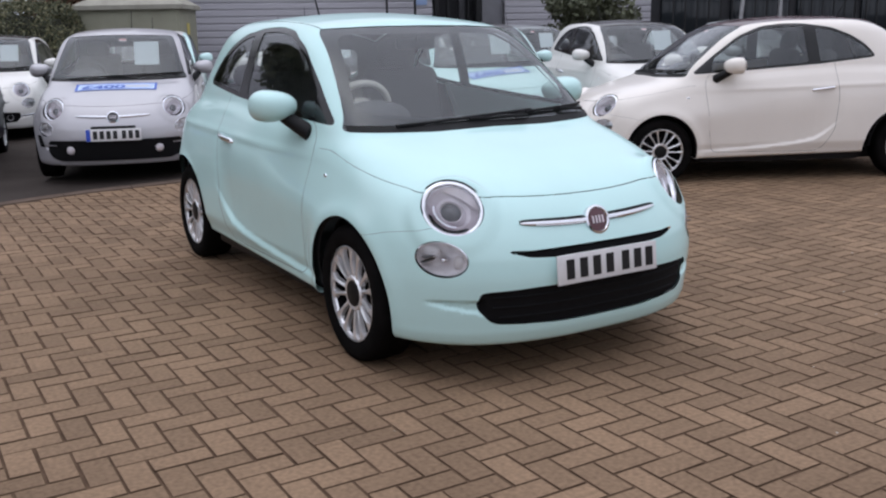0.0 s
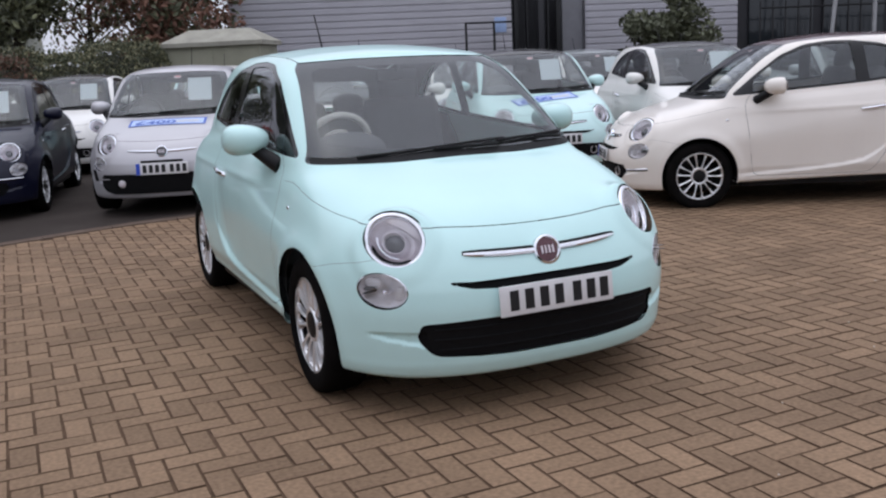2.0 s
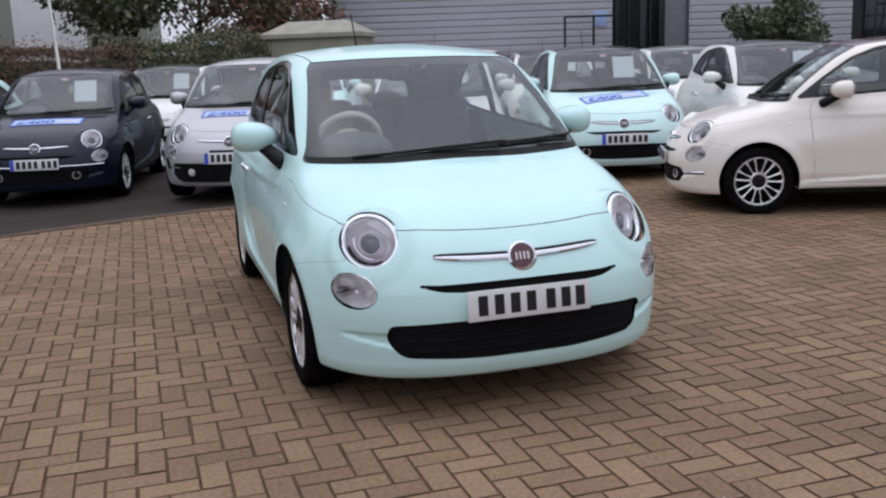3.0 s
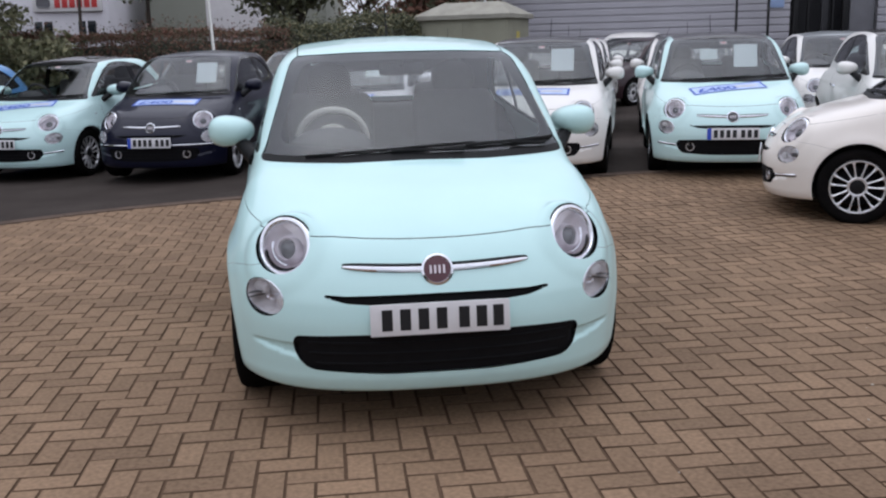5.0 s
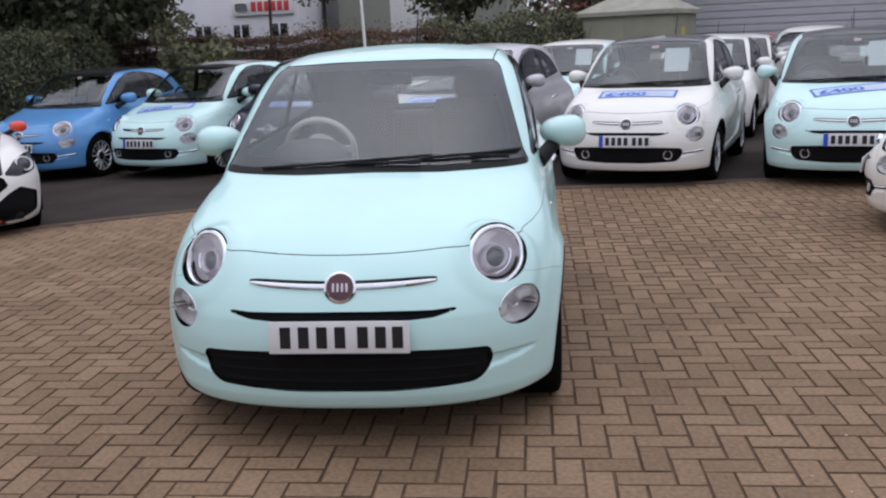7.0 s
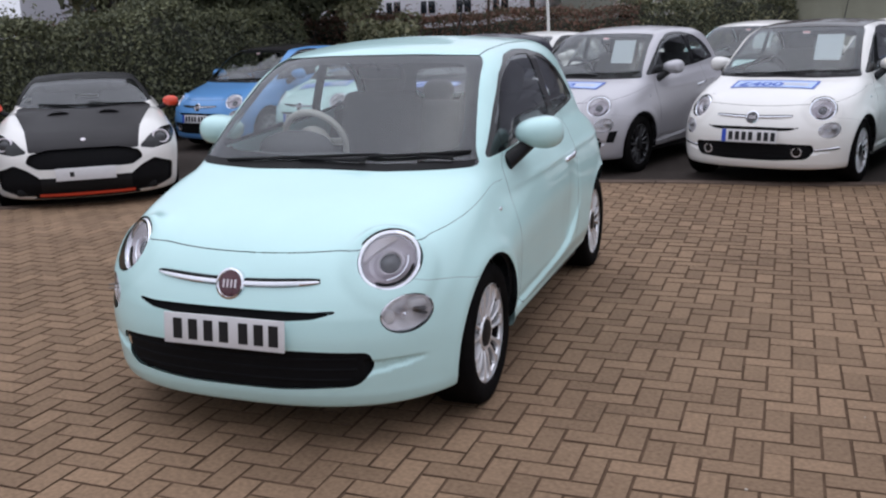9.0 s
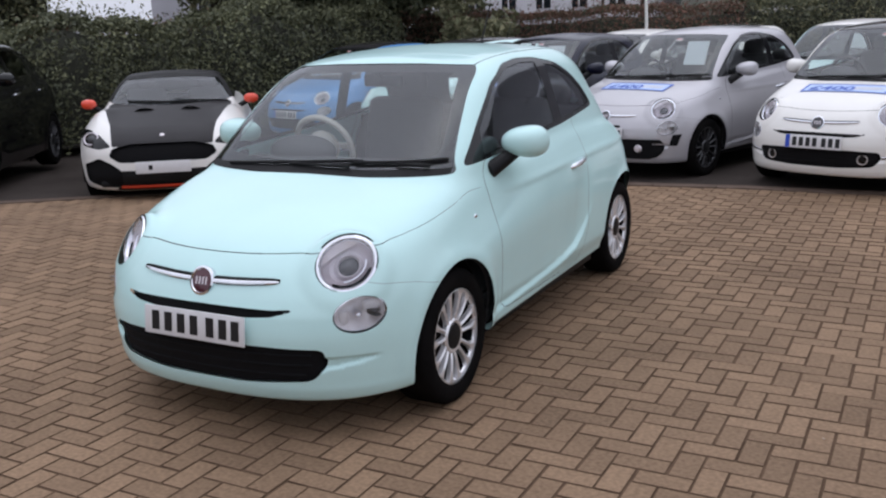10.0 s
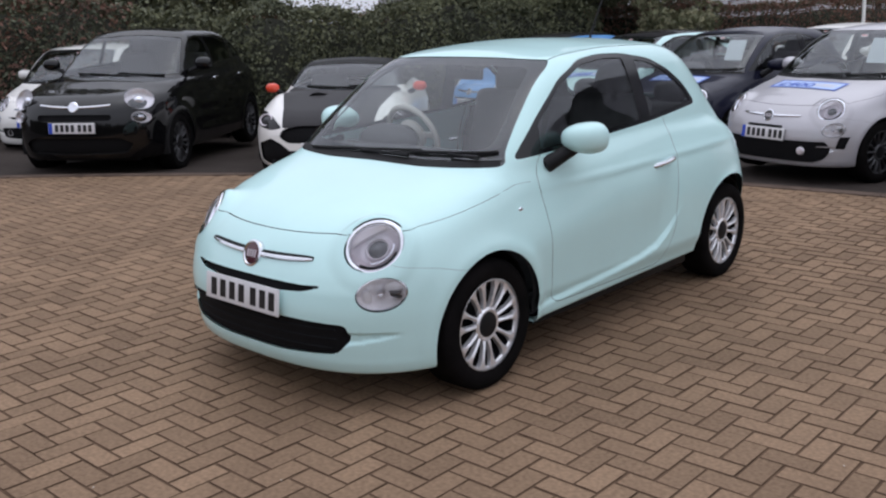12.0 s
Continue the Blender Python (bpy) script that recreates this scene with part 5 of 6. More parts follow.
for k, w in ((7.28, .12), (7.62, .05), (7.95, .16), (8.2, .05), (8.45, .14)):
    link_mesh("entrance_post", box(k, k + w, .05, .2, 0, 3.6, .01), M_BLACKSTEEL if w < .15 else M_CLADDARK, shop, "dark upright")
link_mesh("notice", box(6.72, 7.05, -.03, -.008, 2.15, 2.55, .003), material("blue_notice", (.35, .47, .72), .5, vary=.15, scale=6), shop, "pale blue notice")
link_mesh("showroom_front", box(13.6, 34, .2, .6, 0, sheet_h), M_CLADDARK, shop, "dark showroom front", False)
for i in range(9):
    link_mesh("showroom_window", box(14.0 + i * 2.2, 15.9 + i * 2.2, .12, .2, .4, 3.2, .01), M_GLASSDARK, shop, "dark window")
gate = thing("steel_gate", WALL @ pose(5.86, -.55, 0), "black steel tube gate in front of the grey building", "gate")
for k in (0, .75):
    link_mesh("gate_post", box(k - .03, k + .03, -.03, .03, 0, 2.42, .006), M_BLACKSTEEL, gate)
link_mesh("gate_rail", box(.03, 1.30, -.02, .02, 2.37, 2.42, .006), M_BLACKSTEEL, gate)
link_mesh("gate_rail", box(.03, .72, -.02, .02, .9, .94, .006), M_BLACKSTEEL, gate)
fence = thing("railing_fence", WALL @ pose(13.5, -1.6, 0), "black steel railing fence", "fence")
for i in range(34):
    link_mesh("fence_post" if i % 8 == 0 else "baluster", box(i * .35 - .018, i * .35 + .018, -.018, .018, 0, 2.6, .004), M_BLACKSTEEL, fence)
for z in (.25, 2.4):
    link_mesh("fence_rail", box(0, 33 * .35, -.025, .025, z, z + .05, .004), M_BLACKSTEEL, fence)
for k, lean in ((14.9, 5), (16.2, 0)):
    pl = thing("street_post", WALL @ pose(k, -2.4, 0, 0, lean, 0), "pale galvanised steel post beside the fence", "post")
    link_mesh("post", tube([(0, 0, -.05), (0, 0, 2.5), (0, 0, 5)], .055, 10), M_POSTPALE, pl)
bush = tree("bush", 14.2, 15.2, 3.3, 1.35, [M_LEAFDARK, M_LEAFDARK], "rounded dark green bush beside the building", 21, .09, .05, 9000, .08)

# ---- kiosk ----
M_KIOSK = material("kiosk_green", (.285, .28, .21), .65, vary=.14, scale=3, bump=.1, bscale=80, fine=.05)
M_KIOSKROOF = material("kiosk_roof", (.36, .345, .29), .75, vary=.25, scale=4, bump=.2, bscale=60, fine=.08)
kiosk = thing("utility_kiosk", pose(1.90, 18.78, 0, 0, 0, -30), "drab green utility kiosk with a shallow pitched roof", "kiosk")
link_mesh("kiosk_body", box(0, 2.34, 0, 1.6, 0, 2.08, .012), M_KIOSK, kiosk)
rv = [(-.10, -.10, 2.04), (2.44, -.10, 2.04), (2.44, 1.70, 2.04), (-.10, 1.70, 2.04), (-.10, -.10, 2.14), (2.44, -.10, 2.14), (2.44, 1.70, 2.14), (-.10, 1.70, 2.14), (.45, .55, 2.46), (1.90, .55, 2.46), (1.90, 1.05, 2.46), (.45, 1.05, 2.46)]
rf = [[0, 1, 5, 4], [1, 2, 6, 5], [2, 3, 7, 6], [3, 0, 4, 7], [4, 5, 9, 8], [5, 6, 10, 9], [6, 7, 11, 10], [7, 4, 8, 11], [8, 9, 10, 11], [3, 2, 1, 0]]
link_mesh("kiosk_roof", (rv, rf), M_KIOSKROOF, kiosk, "stone coloured pitched roof", False)
for k0, k1 in ((.08, 1.15), (1.19, 2.26)):
    link_mesh("kiosk_door", box(k0, k1, -.014, 0, .12, 1.95, .004), M_KIOSK, kiosk)
link_mesh("warning_label", box(2.34, 2.346, .62, .86, 1.46, 1.72), material("yellow_label", (.55, .45, .10), .5, vary=.1), kiosk, "small yellow label", False)

# ---- flagpole and buildings across the road ----
pole = thing("flagpole", pose(-2.55, 13.6, 0), "thin white flagpole in front of the hedge", "flagpole")
link_mesh("pole", tube([(0, 0, -.05), (-.02, 0, 1.5), (-.10, 0, 3.6), (-.22, 0, 6.5)], [.032, .030, .028, .022], 10), material("white_pole", (.78, .78, .74), .4, vary=.08), pole)
M_RENDERW = material("pale_render", (.84, .82, .86), .8, vary=.12, scale=.7, fine=.05)
M_OLIVE = material("olive_render", (.30, .31, .26), .8, vary=.12, scale=.6, fine=.05)
M_SIGNW = material("sign_white", (.72, .70, .70), .5, vary=.08, scale=3)
M_SIGNR = material("sign_red", (.55, .05, .05), .5, vary=.1, scale=5)
far1 = thing("pale_building", pose(-22, 39, 0, 0, 0, -4), "pale grey two storey commercial building with a red and white sign", "building")
link_mesh("wall", box(0, 12.15, 0, 9, 0, 8.5, .02), M_RENDERW, far1)
for i in range(5):
    k = 3.4 + i * 1.86
    w = link_mesh("window", box(k, k + .74, -.06, 0, 2.28, 2.86, .01), M_GLASSDARK, far1, "dark window")
    link_mesh("window_frame", box(k + .33, k + .40, -.08, -.06, 2.28, 2.86, .005), M_RENDERW, w)
sign = link_mesh("sign_board", box(9.0, 11.95, -.18, 0, 3.26, 4.02, .03), M_SIGNW, far1, "white sign board with red bars")
for i in range(6):
    link_mesh("sign_bar", box(9.95 + i * .315, 10.19 + i * .315, -.2, -.18, 3.42, 3.86, .01), M_SIGNR, sign, "red bar")
link_mesh("sign_mark", box(9.2, 9.75, -.2, -.18, 3.45, 3.8, .08), M_GREYDOOR, sign)
far2 = thing("olive_building", pose(-8.6, 41, 0, 0, 0, -6), "olive grey rendered warehouse across the road", "building")
link_mesh("wall", box(0, 8.2, 0, 9, 0, 9.5, .02), M_OLIVE, far2)
link_mesh("pale_panel", box(2.6, 5.6, -.05, 0, 0, 6.5, .01), M_SIGNW, far2, "white wall panel")
far3 = thing("dark_building", pose(-34, 20, 0, 0, 0, 28), "dark low building behind the tall hedge", "building")
link_mesh("wall", box(9.5, 19, 0, 8, 0, 3.6, .02), M_CLADDARK, far3)
link_mesh("corner_panel", box(9.3, 11.2, -.12, -.004, 0, 3.6, .02), M_CLAD, far3, "pale grey corner panel")
link_mesh("roof_edge", box(9.2, 19.3, -.3, 8.3, 3.6, 3.9, .02), M_GREYDOOR, far3)


# ---- the cars ----
WHEELS = wheel_shapes(0)
HERO = dict(paint=M_MINT, roof=M_MINT, mirror=M_MINT, handle=M_CHROME, badge=M_BADGERED, plate_z=.458, band=False, lampbowl=M_FACETS,
            wheels=WHEELS, alloy=M_ALLOY, wheel_rim=M_IVORY, wheel_hub=M_IVORY, roof_lines=True, fogs=False)
hero = thing("small_hatchback", pose(0, 0, 0), "pastel mint green three-door city car standing alone on the paving", "car")
build_hatchback(hero, .0125, HERO)

FAR = dict(HERO, wheels=wheel_shapes(1), wheel_rim=M_SEAT, wheel_hub=M_SEAT, paint=M_WHITE, roof=M_DARKROOF, mirror=M_WHITE, roof_lines=False, band=True, fogs=True, badge=M_DARKALLOY)


def stand(x, y, turn):
    return pose(x, y, float(rise(x, y)) - .012, 0, 0, turn)


first = thing("small_hatchback", stand(2.15, 5.90, -18.5), "white city car with a dark roof and a blue price banner", "car", "parked display cars")
build_hatchback(first, .018, FAR)


def repaint(ob, swap):
    for o in ob.children_recursive:
        for s in o.material_slots:
            if s.material in swap:
                new_m = swap[s.material]
                s.link = 'OBJECT'
                s.material = new_m


def parked(x, y, turn, label, body, roof=None, alloy=None):
    c = copy_thing(first, stand(x, y, turn))
    sw = {M_WHITE: body}
    sw[M_DARKROOF] = roof or body
    if alloy:
        sw[M_ALLOY] = alloy
    repaint(c, sw)
    return tagged(c, label)


# sheets and banners, shaped once to the bonnet and the windscreen
def draped(rect, nx, ny, turn=0.0, lift=.004):
    """A thin sheet lying on the bonnet: centre y, half width, half depth."""
    yc, hw, hd = rect
    u, v = np.meshgrid(np.linspace(-hw, hw, nx), np.linspace(-hd, hd, ny), indexing="ij")
    c, s = math.cos(radians(turn)), math.sin(radians(turn))
    x, y = u * c - v * s, yc + u * s + v * c
    z = surface_z(hatchback, np.abs(x), y) + lift
    V = np.stack([x, y, z], -1).reshape(-1, 3)
    F = np.array([[i * ny + j, (i + 1) * ny + j, (i + 1) * ny + j + 1, i * ny + j + 1] for i in range(nx - 1) for j in range(ny - 1)])
    return V, F


def text_points(body, size, x, y, turn):
    cu = bpy.data.curves.new("price_text", 'FONT')
    cu.body, cu.size, cu.align_x, cu.align_y = body, size, 'LEFT', 'CENTER'
    cu.offset = .006
    ob = bpy.data.objects.new("price_text", cu)
    scene.collection.objects.link(ob)
    dg = bpy.context.evaluated_depsgraph_get()
    me = ob.evaluated_get(dg).to_mesh()
    V = np.array([v.co[:2] for v in me.vertices])
    F = [list(p.vertices) for p in me.polygons]
    ob.evaluated_get(dg).to_mesh_clear()
    bpy.data.objects.remove(ob)
    return V, F


PRICE = text_points("£400", .215, 0, 0, 0)


def banner(m, turn):
    b = thing("price_banner", m, "pale blue price banner lying on a car bonnet", "banner", "price banners")
    yc, hw, hd = -1.265, .385, .105
    link_mesh("sheet", draped((yc, hw, hd), 17, 7, turn), M_BANNER, b)
    c, s = math.cos(radians(turn)), math.sin(radians(turn))
    for r in ((-hw + .012, .012, hd, 0), (hw - .012, .012, hd, 0), (0, hw, .010, -hd + .010), (0, hw, .010, hd - .010)):
        u, v = np.meshgrid(np.linspace(r[0] - r[1], r[0] + r[1], 15), np.linspace(r[3] - r[2], r[3] + r[2], 5), indexing="ij")
        x, y = u * c - v * s, yc + u * s + v * c
        V = np.stack([x, y, surface_z(hatchback, np.abs(x), y) + .006], -1).reshape(-1, 3)
        link_mesh("banner_edge", (V, np.array([[i * 5 + j, i * 5 + 5 + j, i * 5 + 6 + j, i * 5 + 1 + j] for i in range(14) for j in range(4)])), M_BANNERINK, b, "dark blue edge")
    V, F = PRICE
    u, v = V[:, 0] * .95 - .33, V[:, 1] * .66 - .022
    # read by someone standing in front of the car
    x, y = u * c - v * s, yc + u * s + v * c
    link_mesh("price_text", (np.stack([x, y, surface_z(hatchback, np.abs(x), y) + .008], -1), F), M_BANNERINK, b, "blue price lettering", False)
    for j, w in ((-.028, .13), (0, .12), (.028, .14)):
        u, v = np.meshgrid(np.linspace(.19 - w, .19 + w, 9), np.linspace(j - .008, j + .008, 2), indexing="ij")
        x, y = u * c - v * s, yc + u * s + v * c
        V = np.stack([x, y, surface_z(hatchback, np.abs(x), y) + .006], -1).reshape(-1, 3)
        link_mesh("print_bar", (V, np.array([[i * 2, i * 2 + 2, i * 2 + 3, i * 2 + 1] for i in range(8)])), M_SIGNW, b, "pale line of small print")
    return b


def price_sheet(m):
    p = thing("price_sheet", m, "white paper price sheet inside a windscreen", "sheet", "price sheets")
    u, v = np.meshgrid(np.linspace(.13, .38, 6), np.linspace(1.07, 1.31, 6), indexing="ij")
    y = surface_y(hatchback, u[:, -1:], v[:, -1:]) - .10 * (1.31 - v) / .24 + .045
    link_mesh("paper", (np.stack([u, y, v], -1).reshape(-1, 3), np.array([[i * 6 + j, i * 6 + 6 + j, i * 6 + 7 + j, i * 6 + 1 + j] for i in range(5) for j in range(5)])), M_PAPER, p)
    return p


sheet0 = price_sheet(stand(2.15, 5.90, -18.5))
flat0 = banner(stand(2.15, 5.90, -18.5), 0)
tilt0 = banner(stand(4.09, 5.52, -17), 15)
parked(4.09, 5.52, -17, "pale mint city car with a dark roof and a price banner", M_PALEMINT, M_DARKROOF)
copy_thing(sheet0, stand(4.09, 5.52, -17))
def without(car, *names):
    for o in list(car.children_recursive):
        if o.name.split(".")[0] in names:
            bpy.data.objects.remove(o)


SILVER = (.107, 6.34, -18.5)
silver = parked(*SILVER, "lilac silver sporty city car with dark wheels and a price banner", M_SILVER, None, M_DARKALLOY)
NAVYC = (-2.0, 7.5, -12.5)
navy = parked(*NAVYC, "dark navy blue city car with a price banner on its bonnet", M_NAVY)
without(silver, "bumper_strip", "fog_ring", "fog_lamp", "upper_slot", "strip_recess")
without(navy, "bumper_strip", "strip_recess")
g0 = np.linspace(-1, 1, 61)[:, None]
front_patch(hatchback, g0 * np.array([[.50, .57, .60, .62, .62, .61, .59]]), np.zeros((61, 1)) + np.array([[.215, .24, .27, .31, .35, .385, .41]]), .008, "lower_intake", M_GRILLE, silver, "wide black lower intake")
front_patch(hatchback, g0 * np.full((1, 5), .43), np.zeros((61, 1)) + np.linspace(.490, .552, 5)[None], .003, "nose_panel", M_SILVER, silver)
front_patch(hatchback, g0 * np.array([[.19, .205, .20]]), np.zeros((61, 1)) + np.array([[.508, .522, .538]]), .007, "upper_slot", M_GRILLE, silver, "short black upper slot")
for sd in (1, -1):
    fy = float(surface_y(hatchback, np.array([.40]), np.array([.32]))[0])
    link_mesh("fog_lamp", moved(lathe([(.001, .02), (.03, .016), (.042, .0)], 18), axis_pose((sd * .40, fy - .004, .32), (sd * .2, -1, 0))), M_LAMPGREY, silver, "small pale fog lamp")
    vx = sd * (np.linspace(.655, .68, 7)[:, None] + np.linspace(0, .05, 6)[None])
    front_patch(hatchback, vx, np.linspace(.345, .455, 7)[:, None] + np.zeros((1, 6)), .007, "bumper_vent", M_GRILLE, silver, "black bumper vent")
for sd in (1, -1):
    xs = np.linspace(.25, .66, 14)
    zs = np.full(14, .43)
    link_mesh("bumper_strip", tube(np.stack([sd * xs, surface_y(hatchback, xs, zs) - .003, zs], -1), .010, 8), M_CHROME, navy, "chrome bumper strip")
MINT3 = (-3.75, 8.35, -18.5)
parked(*MINT3, "pale mint city car with a dark roof beside a navy car", M_PALEMINT, M_DARKROOF)
parked(-5.68, 8.6, -13, "bright blue city car with a dark roof beside the hedge", M_BLUE, M_DARKROOF)
for q in (SILVER, NAVYC):
    copy_thing(flat0, stand(*q))
    copy_thing(sheet0, stand(*q))
copy_thing(tilt0, stand(*MINT3))
parked(4.925, 1.69, 243.8, "cream white three-door city car with a dark red roof", M_CREAM, M_MAROON)
W3 = (6.15, 4.90, -17)
parked(*W3, "white city car with a dark roof behind another white car", M_WHITE, M_DARKROOF)
copy_thing(sheet0, stand(*W3))
for x, y, t, body, roof, lab in (
        (1.42, 10.5, -18, M_PALEMINT, M_WHITE, "pale mint city car in the second row"),
        (-.65, 11.5, -17, M_WHITE, M_DARKROOF, "white city car with a dark roof in the second row"),
        (-2.4, 12.2, -18, M_WHITE, None, "white city car in the second row"),
        (3.45, 10.1, -18, M_WHITE, None, "white city car in the second row"),
        (4.75, 14.2, -18, M_WHITE, None, "white city car in the third row"),
        (5.40, 9.7, -18, M_WHITE, M_DARKROOF, "white city car with a dark roof in the second row"),
        (7.45, 9.0, -17, M_WHITE, M_GREYCAR, "white city car with a pale grey roof in the second row"),
        (8.30, 4.4, -17, M_GREYCAR, None, "grey city car at the end of the row"),
        (9.40, 8.4, -17, M_GREYCAR, M_DARKROOF, "grey city car with a dark roof in the second row"),
        (6.77, 16.05, -60, M_PLUM, None, "dark plum city car standing askew behind the rows")):
    parked(x, y, t, lab, body, roof)
    if y < 12:
        copy_thing(sheet0, stand(x, y, t))



# the white and black roadster and the black crossover beside the hedge
roadster = thing("roadster", stand(-5.45, 3.85, 39), "low white roadster with a black bonnet and orange mirrors", "car", "parked display cars")
rf_ = build_other(roadster, ROADSTER, dict(
    side=[(-.40, .93), (.10, .95), (.75, .97), (.55, 1.13), (.15, 1.19), (-.02, 1.16)], side_from=-.6,
    screen=[(-.3, .905), (.35, .915), (.66, .94), (.63, .98), (.535, 1.14), (.50, 1.165), (.2, 1.185), (-.3, 1.19)],
    soft_top=M_PLASTIC, pillars=(),
    openings=[("headlight", [(.485, .600), (.61, .705), (.73, .750), (.82, .742), (.848, .68), (.80, .600), (.62, .572)], M_GLOSSBLACK, .008, "dark almond shaped headlight"),
              ("lower_grille", [(-.3, .632), (.30, .625), (.48, .585), (.52, .51), (.42, .45), (-.3, .44)], M_GRILLE, .03, "black mesh grille"),
              ("bumper_vent", [(.40, .37), (.50, .44), (.62, .49), (.79, .42), (.77, .25), (.60, .20), (.40, .20)], M_GRILLE, .02, "black bumper vent"),
              ("splitter", [(-.3, .37), (.42, .37), (.44, .20), (.5, .17), (-.3, .17)], M_PLASTIC, .004, "black splitter")],
    bonnet_w=(.47, .52, .66), bonnet_z=.60, bonnet=M_SATIN, bonnet_label="satin black bonnet", paint=M_WHITE, alloy=M_DARKALLOY, track=.745,
    mirror_at=(.88, -.50, .93), mirror_size=(.082, .06, .055), mirror=M_ORANGE, mirror_label="orange red door mirror",
    lamps=[], lamp_turn=0,
    plate_z=.40, bars=(-.12,), bar_h=.022, band=False, seat_z=.45, dash=(-.62, .90), wiper=.925))
front_patch(rf_, np.linspace(-.42, .42, 15)[:, None] + np.zeros((1, 3)), np.zeros((15, 1)) + np.array([[.195, .21, .225]]), .02, "orange_lip", M_ORANGE, roadster, "orange red splitter strip")
for sd in (1, -1):
    ly = float(surface_y(rf_, np.array([.70]), np.array([.668]), -2.4, 0)[0])
    lm = axis_pose((sd * .70, ly + .004, .668), (sd * .5, -.8, .4)) @ Matrix.Diagonal((1.5, 1.12, 1, 1))
    link_mesh("lamp_ring", moved(lathe([(.048, 0), (.052, .010), (.060, .010), (.064, 0)], 24), lm), M_LAMPGREY, roadster, "pale ring in the headlight")
    link_mesh("projector_lens", moved(lathe([(.001, .012), (.02, .010), (.034, .0)], 20), lm), M_DARKALLOY, roadster)
for sx in (-.24, .24):
    u, v = np.meshgrid(np.linspace(-.10, .10, 7), np.linspace(-.075, .075, 5), indexing="ij")
    vy = -.98 + v
    vz = surface_z(rf_, np.abs(sx + u), vy) + .004 + .034 * (1 - (u / .10)**2) * step(.075, -.075, v)
    link_mesh("bonnet_vent", (np.stack([sx + u, vy, vz], -1).reshape(-1, 3), np.array([[i * 5 + j, i * 5 + 5 + j, i * 5 + 6 + j, i * 5 + 1 + j] for i in range(6) for j in range(4)])), M_SATIN, roadster, "raised black bonnet scoop")
link_mesh("badge", moved(lathe([(.001, .008), (.022, .006), (.028, -.01)], 18), axis_pose((0, -1.86, float(surface_z(rf_, np.array([0.]), np.array([-1.86]))[0])), (0, -.5, .85))), M_LAMPGREY, roadster, "small bright badge")

crossover = thing("crossover", stand(-7.75, 2.45, 35), "black five-door crossover with bright headlights beside the hedge", "car", "parked display cars")
xf_ = build_other(crossover, CROSSOVER, dict(
    side=[(-.78, 1.10), (0, 1.14), (1.0, 1.18), (1.55, 1.23), (1.30, 1.38), (.85, 1.50), (.2, 1.545), (-.15, 1.53), (-.40, 1.42)], side_from=-1.0,
    screen=[(-.3, 1.06), (.4, 1.075), (.74, 1.11), (.72, 1.16), (.61, 1.46), (.58, 1.50), (.2, 1.535), (-.3, 1.54)],
    soft_top=None, pillars=(.22, 1.02),
    openings=[("upper_grille", [(-.3, .73), (.42, .72), (.42, .66), (-.3, .65)], M_GRILLE, .02, "black upper slot"),
              ("lower_grille", [(-.3, .48), (.50, .47), (.62, .40), (.55, .30), (-.3, .29)], M_GRILLE, .03, "black lower grille")],
    bonnet_w=(.70, .74, .74), bonnet_z=.90, bonnet=M_BLACK, bonnet_label="", paint=M_BLACK, alloy=M_DARKALLOY, track=.775,
    mirror_at=(.97, -.62, 1.20), mirror_size=(.105, .07, .075), mirror=M_BLACK, mirror_label="black door mirror",
    lamps=[((.665, -1.815, .872), (.46, -.80, .35), .158, .118, M_REFLECT), ((.70, -1.885, .685), (.6, -.8, .05), .11, .065, M_REFLECT)], lamp_turn=-8,
    plate_z=.585, bars=(-.165, -.105, -.045, .015, .095, .155, .215), bar_h=.038, band=True, seat_z=.72, dash=(-.95, 1.08), wiper=1.085))
for sd in (1, -1):
    xs = np.linspace(.06, .40, 12)
    zs = .80 + .02 * (xs / .4)**2
    link_mesh("chrome_strip", tube(np.stack([sd * xs, surface_y(xf_, xs, zs, -2.4, 0) - .006, zs], -1), .012, 8), M_CHROME, crossover, "chrome whisker strip")
xb = link_mesh("badge", moved(lathe([(.060, -.018), (.062, 0), (.05, .011), (.001, .010)], 28), axis_pose((0, float(surface_y(xf_, np.array([0.]), np.array([.80]), -2.4, 0)[0]) - .006, .80), (0, -1, .3))), M_CHROME, crossover, "round chrome badge")
for sd in (1, -1):
    for hy in (.02, .98):
        link_mesh("door_handle", tube([(sd * .87, hy - .09, 1.0), (sd * .905, hy, 1.01), (sd * .87, hy + .09, 1.02)], .012, 6), M_CHROME, crossover)
parked(-10.22, 3.05, 35, "white city car behind the black crossover", M_WHITE)

# a white car seen from behind in the gap between the rows
turned = copy_thing(crossover, stand(7.95, 20.0, 150))
repaint(turned, {M_BLACK: M_WHITE})
tagged(turned, "white five-door car turned away with red tail lamps", "car")
gw, gz = np.meshgrid(np.linspace(-1, 1, 13), np.linspace(1.13, 1.47, 7), indexing="ij")
gx_ = gw * np.interp(gz, (1.13, 1.47), (.66, .52))
link_mesh("rear_window", (np.stack([gx_, surface_y(xf_, np.abs(gx_), gz, 2.4, .2) + .006, gz], -1).reshape(-1, 3), np.array([[i * 7 + j, i * 7 + 1 + j, i * 7 + 8 + j, i * 7 + 7 + j] for i in range(12) for j in range(6)])), M_GLASSDARK, turned, "black rear window")
for sd in (1, -1):
    link_mesh("tail_lamp", ball((sd * .68, 1.76, 1.30), (.07, .09, .17), 14, 10), M_TAILRED, turned, "red tail lamp")


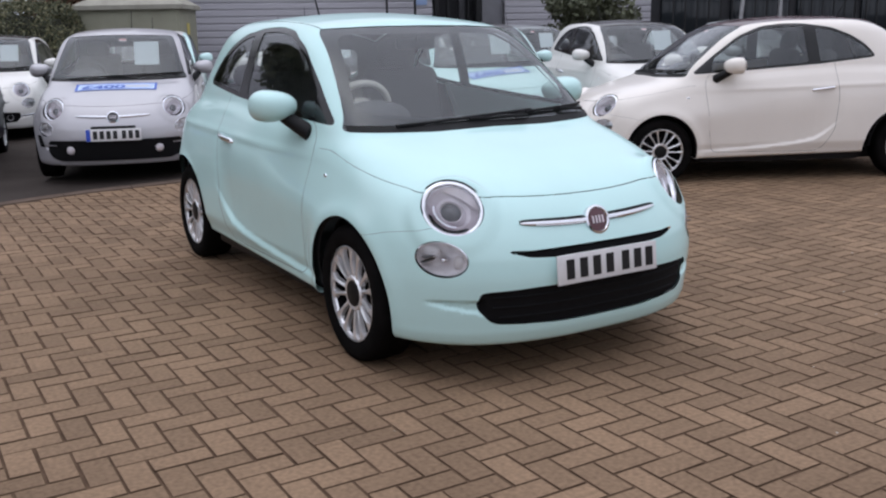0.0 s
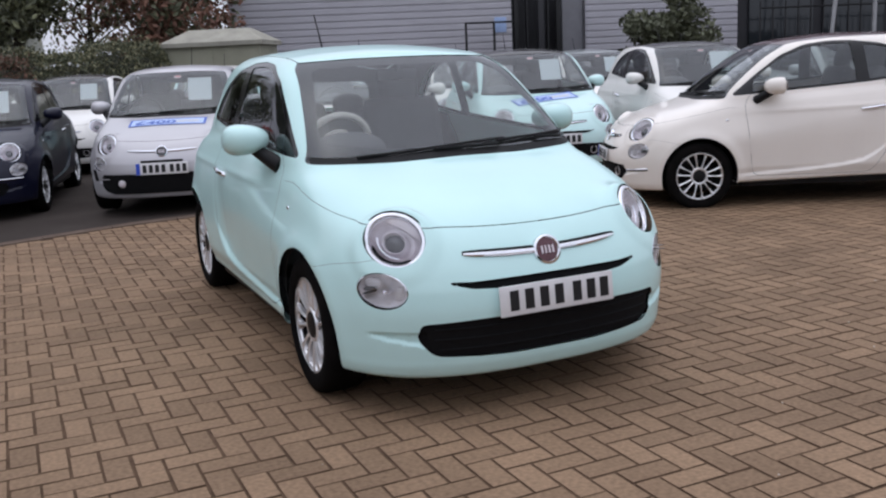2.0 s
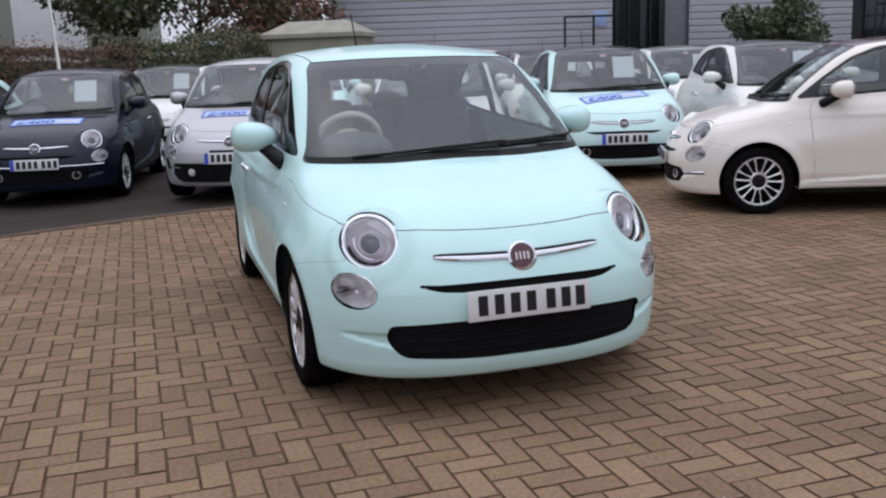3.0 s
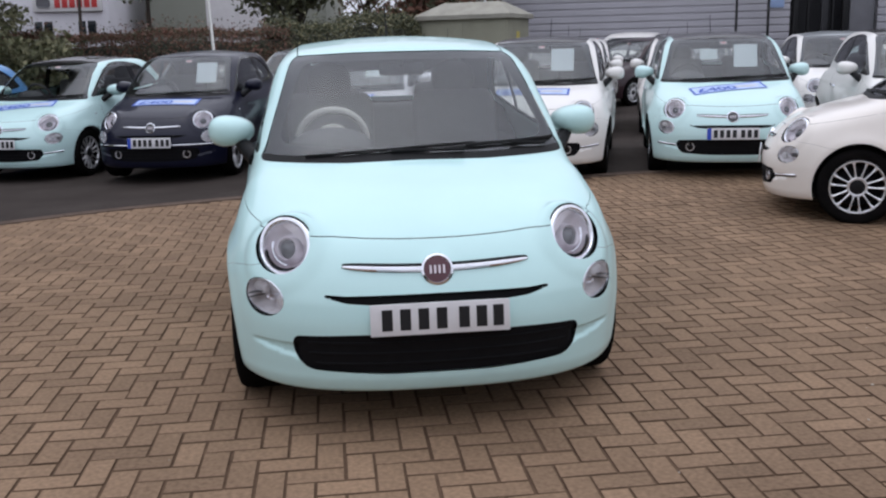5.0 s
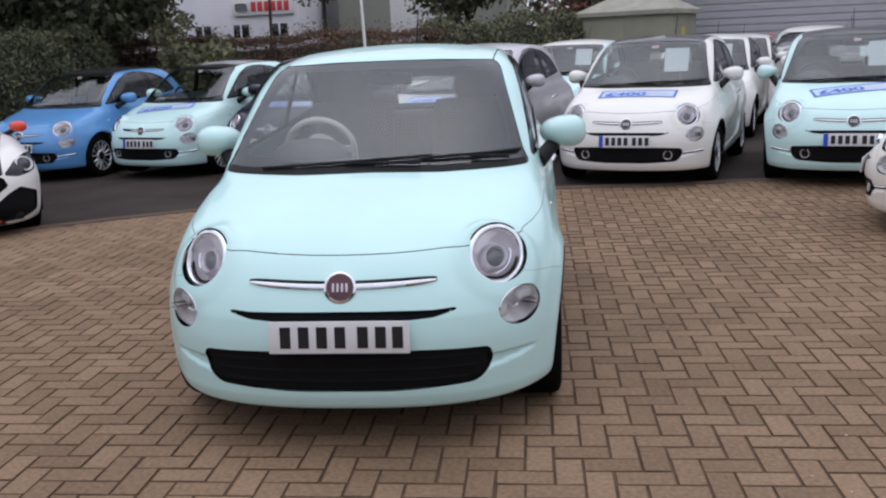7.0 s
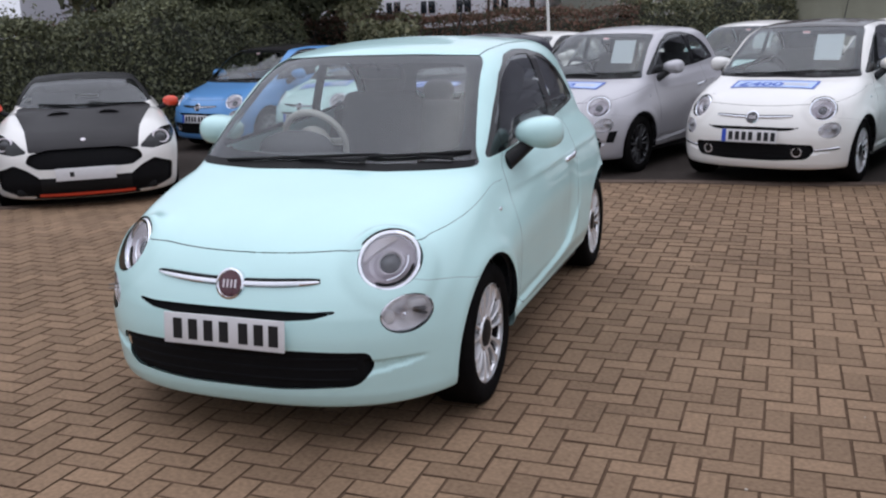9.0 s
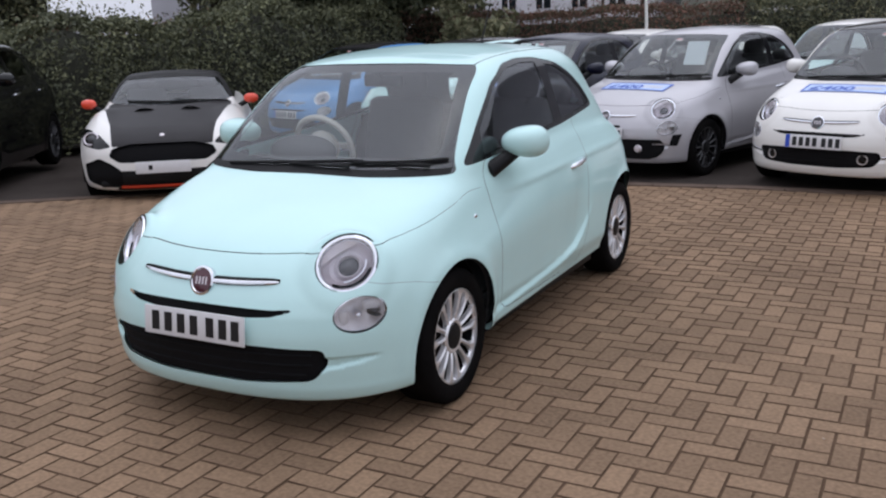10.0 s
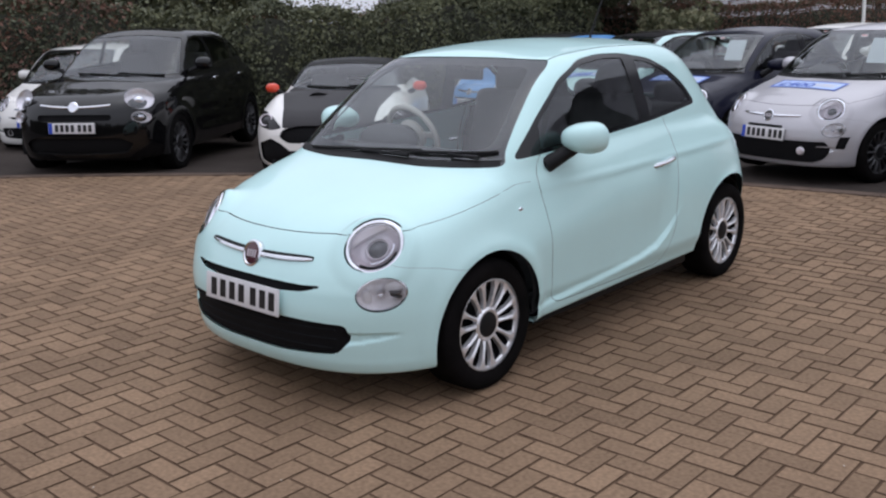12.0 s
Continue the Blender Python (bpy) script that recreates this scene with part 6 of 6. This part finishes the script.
# ---- block paving: herringbone, 200 by 100 mm ----
PX, PY, BR, JOINT = .04, .05, .10, .0082
paving = thing("paving", pose(0, 0, 0), "worn brown herringbone block paving", "paving", kind="structure")


def paved(x, y):
    return y < np.interp(x, kx, KERB(kx)) - .03


ii, jj = np.meshgrid(np.arange(-92, 92), np.arange(-72, 48), indexing="ij")
kind = (ii + jj) % 4
H = kind == 0
Vv = kind == 2
lay = []
for mask, dx, dy in ((H, BR, BR / 2), (Vv, BR / 2, BR)):
    cx, cy = ii[mask] * BR + PX + dx, jj[mask] * BR + PY + dy
    ok = paved(cx, cy) & (np.abs(cx) < 9.2)
    lay.append(np.column_stack([cx[ok], cy[ok], np.full(ok.sum(), 1.0 if dx > dy else 0.0)]))
lay = np.concatenate(lay)
near = (lay[:, 1] > -3.05) & (lay[:, 1] < -1.85) & (np.abs(lay[:, 0]) < 2.4)
# joint bed
bx = np.arange(-9.4, 9.41, .2)
by_ = np.arange(-7.4, 4.9, .1)
QX, QY = np.meshgrid(bx, by_, indexing="ij")
lim = np.interp(QX, kx, KERB(kx)) + .03
BV = np.stack([QX, np.minimum(QY, lim), rise(QX, np.minimum(QY, lim)) - .0045], -1).reshape(-1, 3)
nb = len(by_)
BF = np.array([[i * nb + j, (i + 1) * nb + j, (i + 1) * nb + j + 1, i * nb + j + 1] for i in range(len(bx) - 1) for j in range(nb - 1)
               if by_[j] < lim[i, 0]])
link_mesh("joint_bed", (BV, BF), M_SAND, paving, "dark sand in the joints")


def brick_rings(l, w):
    a, b, c = l / 2 - JOINT / 2, w / 2 - JOINT / 2, .0018
    ring = lambda e, z: [(-a + e, -b + e, z), (a - e, -b + e, z), (a - e, b - e, z), (-a + e, b - e, z)]
    V = np.array(ring(c, 0) + ring(0, -c) + ring(0, -.02))
    F = [[0, 1, 2, 3]] + [[4 + k, 4 + (k + 1) % 4, (k + 1) % 4, k] for k in range(4)] + [[8 + k, 8 + (k + 1) % 4, 4 + (k + 1) % 4, 4 + k] for k in range(4)]
    return V, np.array(F)


rng = np.random.default_rng(7)
for flag, l, w in ((1, .2, .1), (0, .1, .2)):
    tv, tf = brick_rings(l, w)
    rest = lay[(lay[:, 2] == flag) & ~near]
    n = len(rest)
    off = np.column_stack([rest[:, :2] + rng.normal(scale=.0012, size=(n, 2)), rise(rest[:, 0], rest[:, 1]) + rng.normal(scale=.0006, size=n)])
    tiltx, tilty = rng.normal(scale=.006, size=(2, n, 1))
    V = tv[None] + off[:, None]
    V[..., 2] += tiltx * tv[None, :, 0] + tilty * tv[None, :, 1]
    F = (tf[None] + (np.arange(n) * 12)[:, None, None]).reshape(-1, 4)
    ob = link_mesh("bricks", (V.reshape(-1, 3), F), [M_BRICKS, M_SAND], paving, "", False)
    ob.data.polygons.foreach_set("material_index", np.tile([0] + [1] * 8, n))
    ob["kind"] = "stuff"
    data = None
    for q in lay[(lay[:, 2] == flag) & near]:
        if data is None:
            ob = link_mesh("brick", (tv, tf), [M_BRICK, M_SAND], paving, "", False)
            ob.data.polygons.foreach_set("material_index", [0] + [1] * 8)
            data = ob.data
        else:
            ob = new("brick", data)
            ob.parent = paving
        ob.matrix_world = pose(q[0] + rng.normal(scale=.0012), q[1] + rng.normal(scale=.0012), float(rise(q[0], q[1])) + rng.normal(scale=.0006), rng.normal(scale=.3), rng.normal(scale=.3), rng.normal(scale=.25))

# a few pale chips and bits of leaf lying about
chips = []
for _ in range(46):
    cx, cy = rng.uniform(-4, 5), rng.uniform(-4.2, -.9)
    if abs(cx) < .95 and cy > -2.0:
        continue
    r = rng.uniform(.003, .007)
    chips.append(moved(ball((0, 0, 0), (r, r * rng.uniform(.6, 1.3), r * .4), 6, 4), pose(cx, cy, .002, 0, 0, rng.uniform(0, 360))))
litter = link_mesh("litter", join(*chips), material("pale_chips", (.55, .50, .42), .8, vary=.4, scale=3, coords="world"))
tagged(litter, "scattered pale chips and leaf bits on the paving", "litter", kind="stuff")
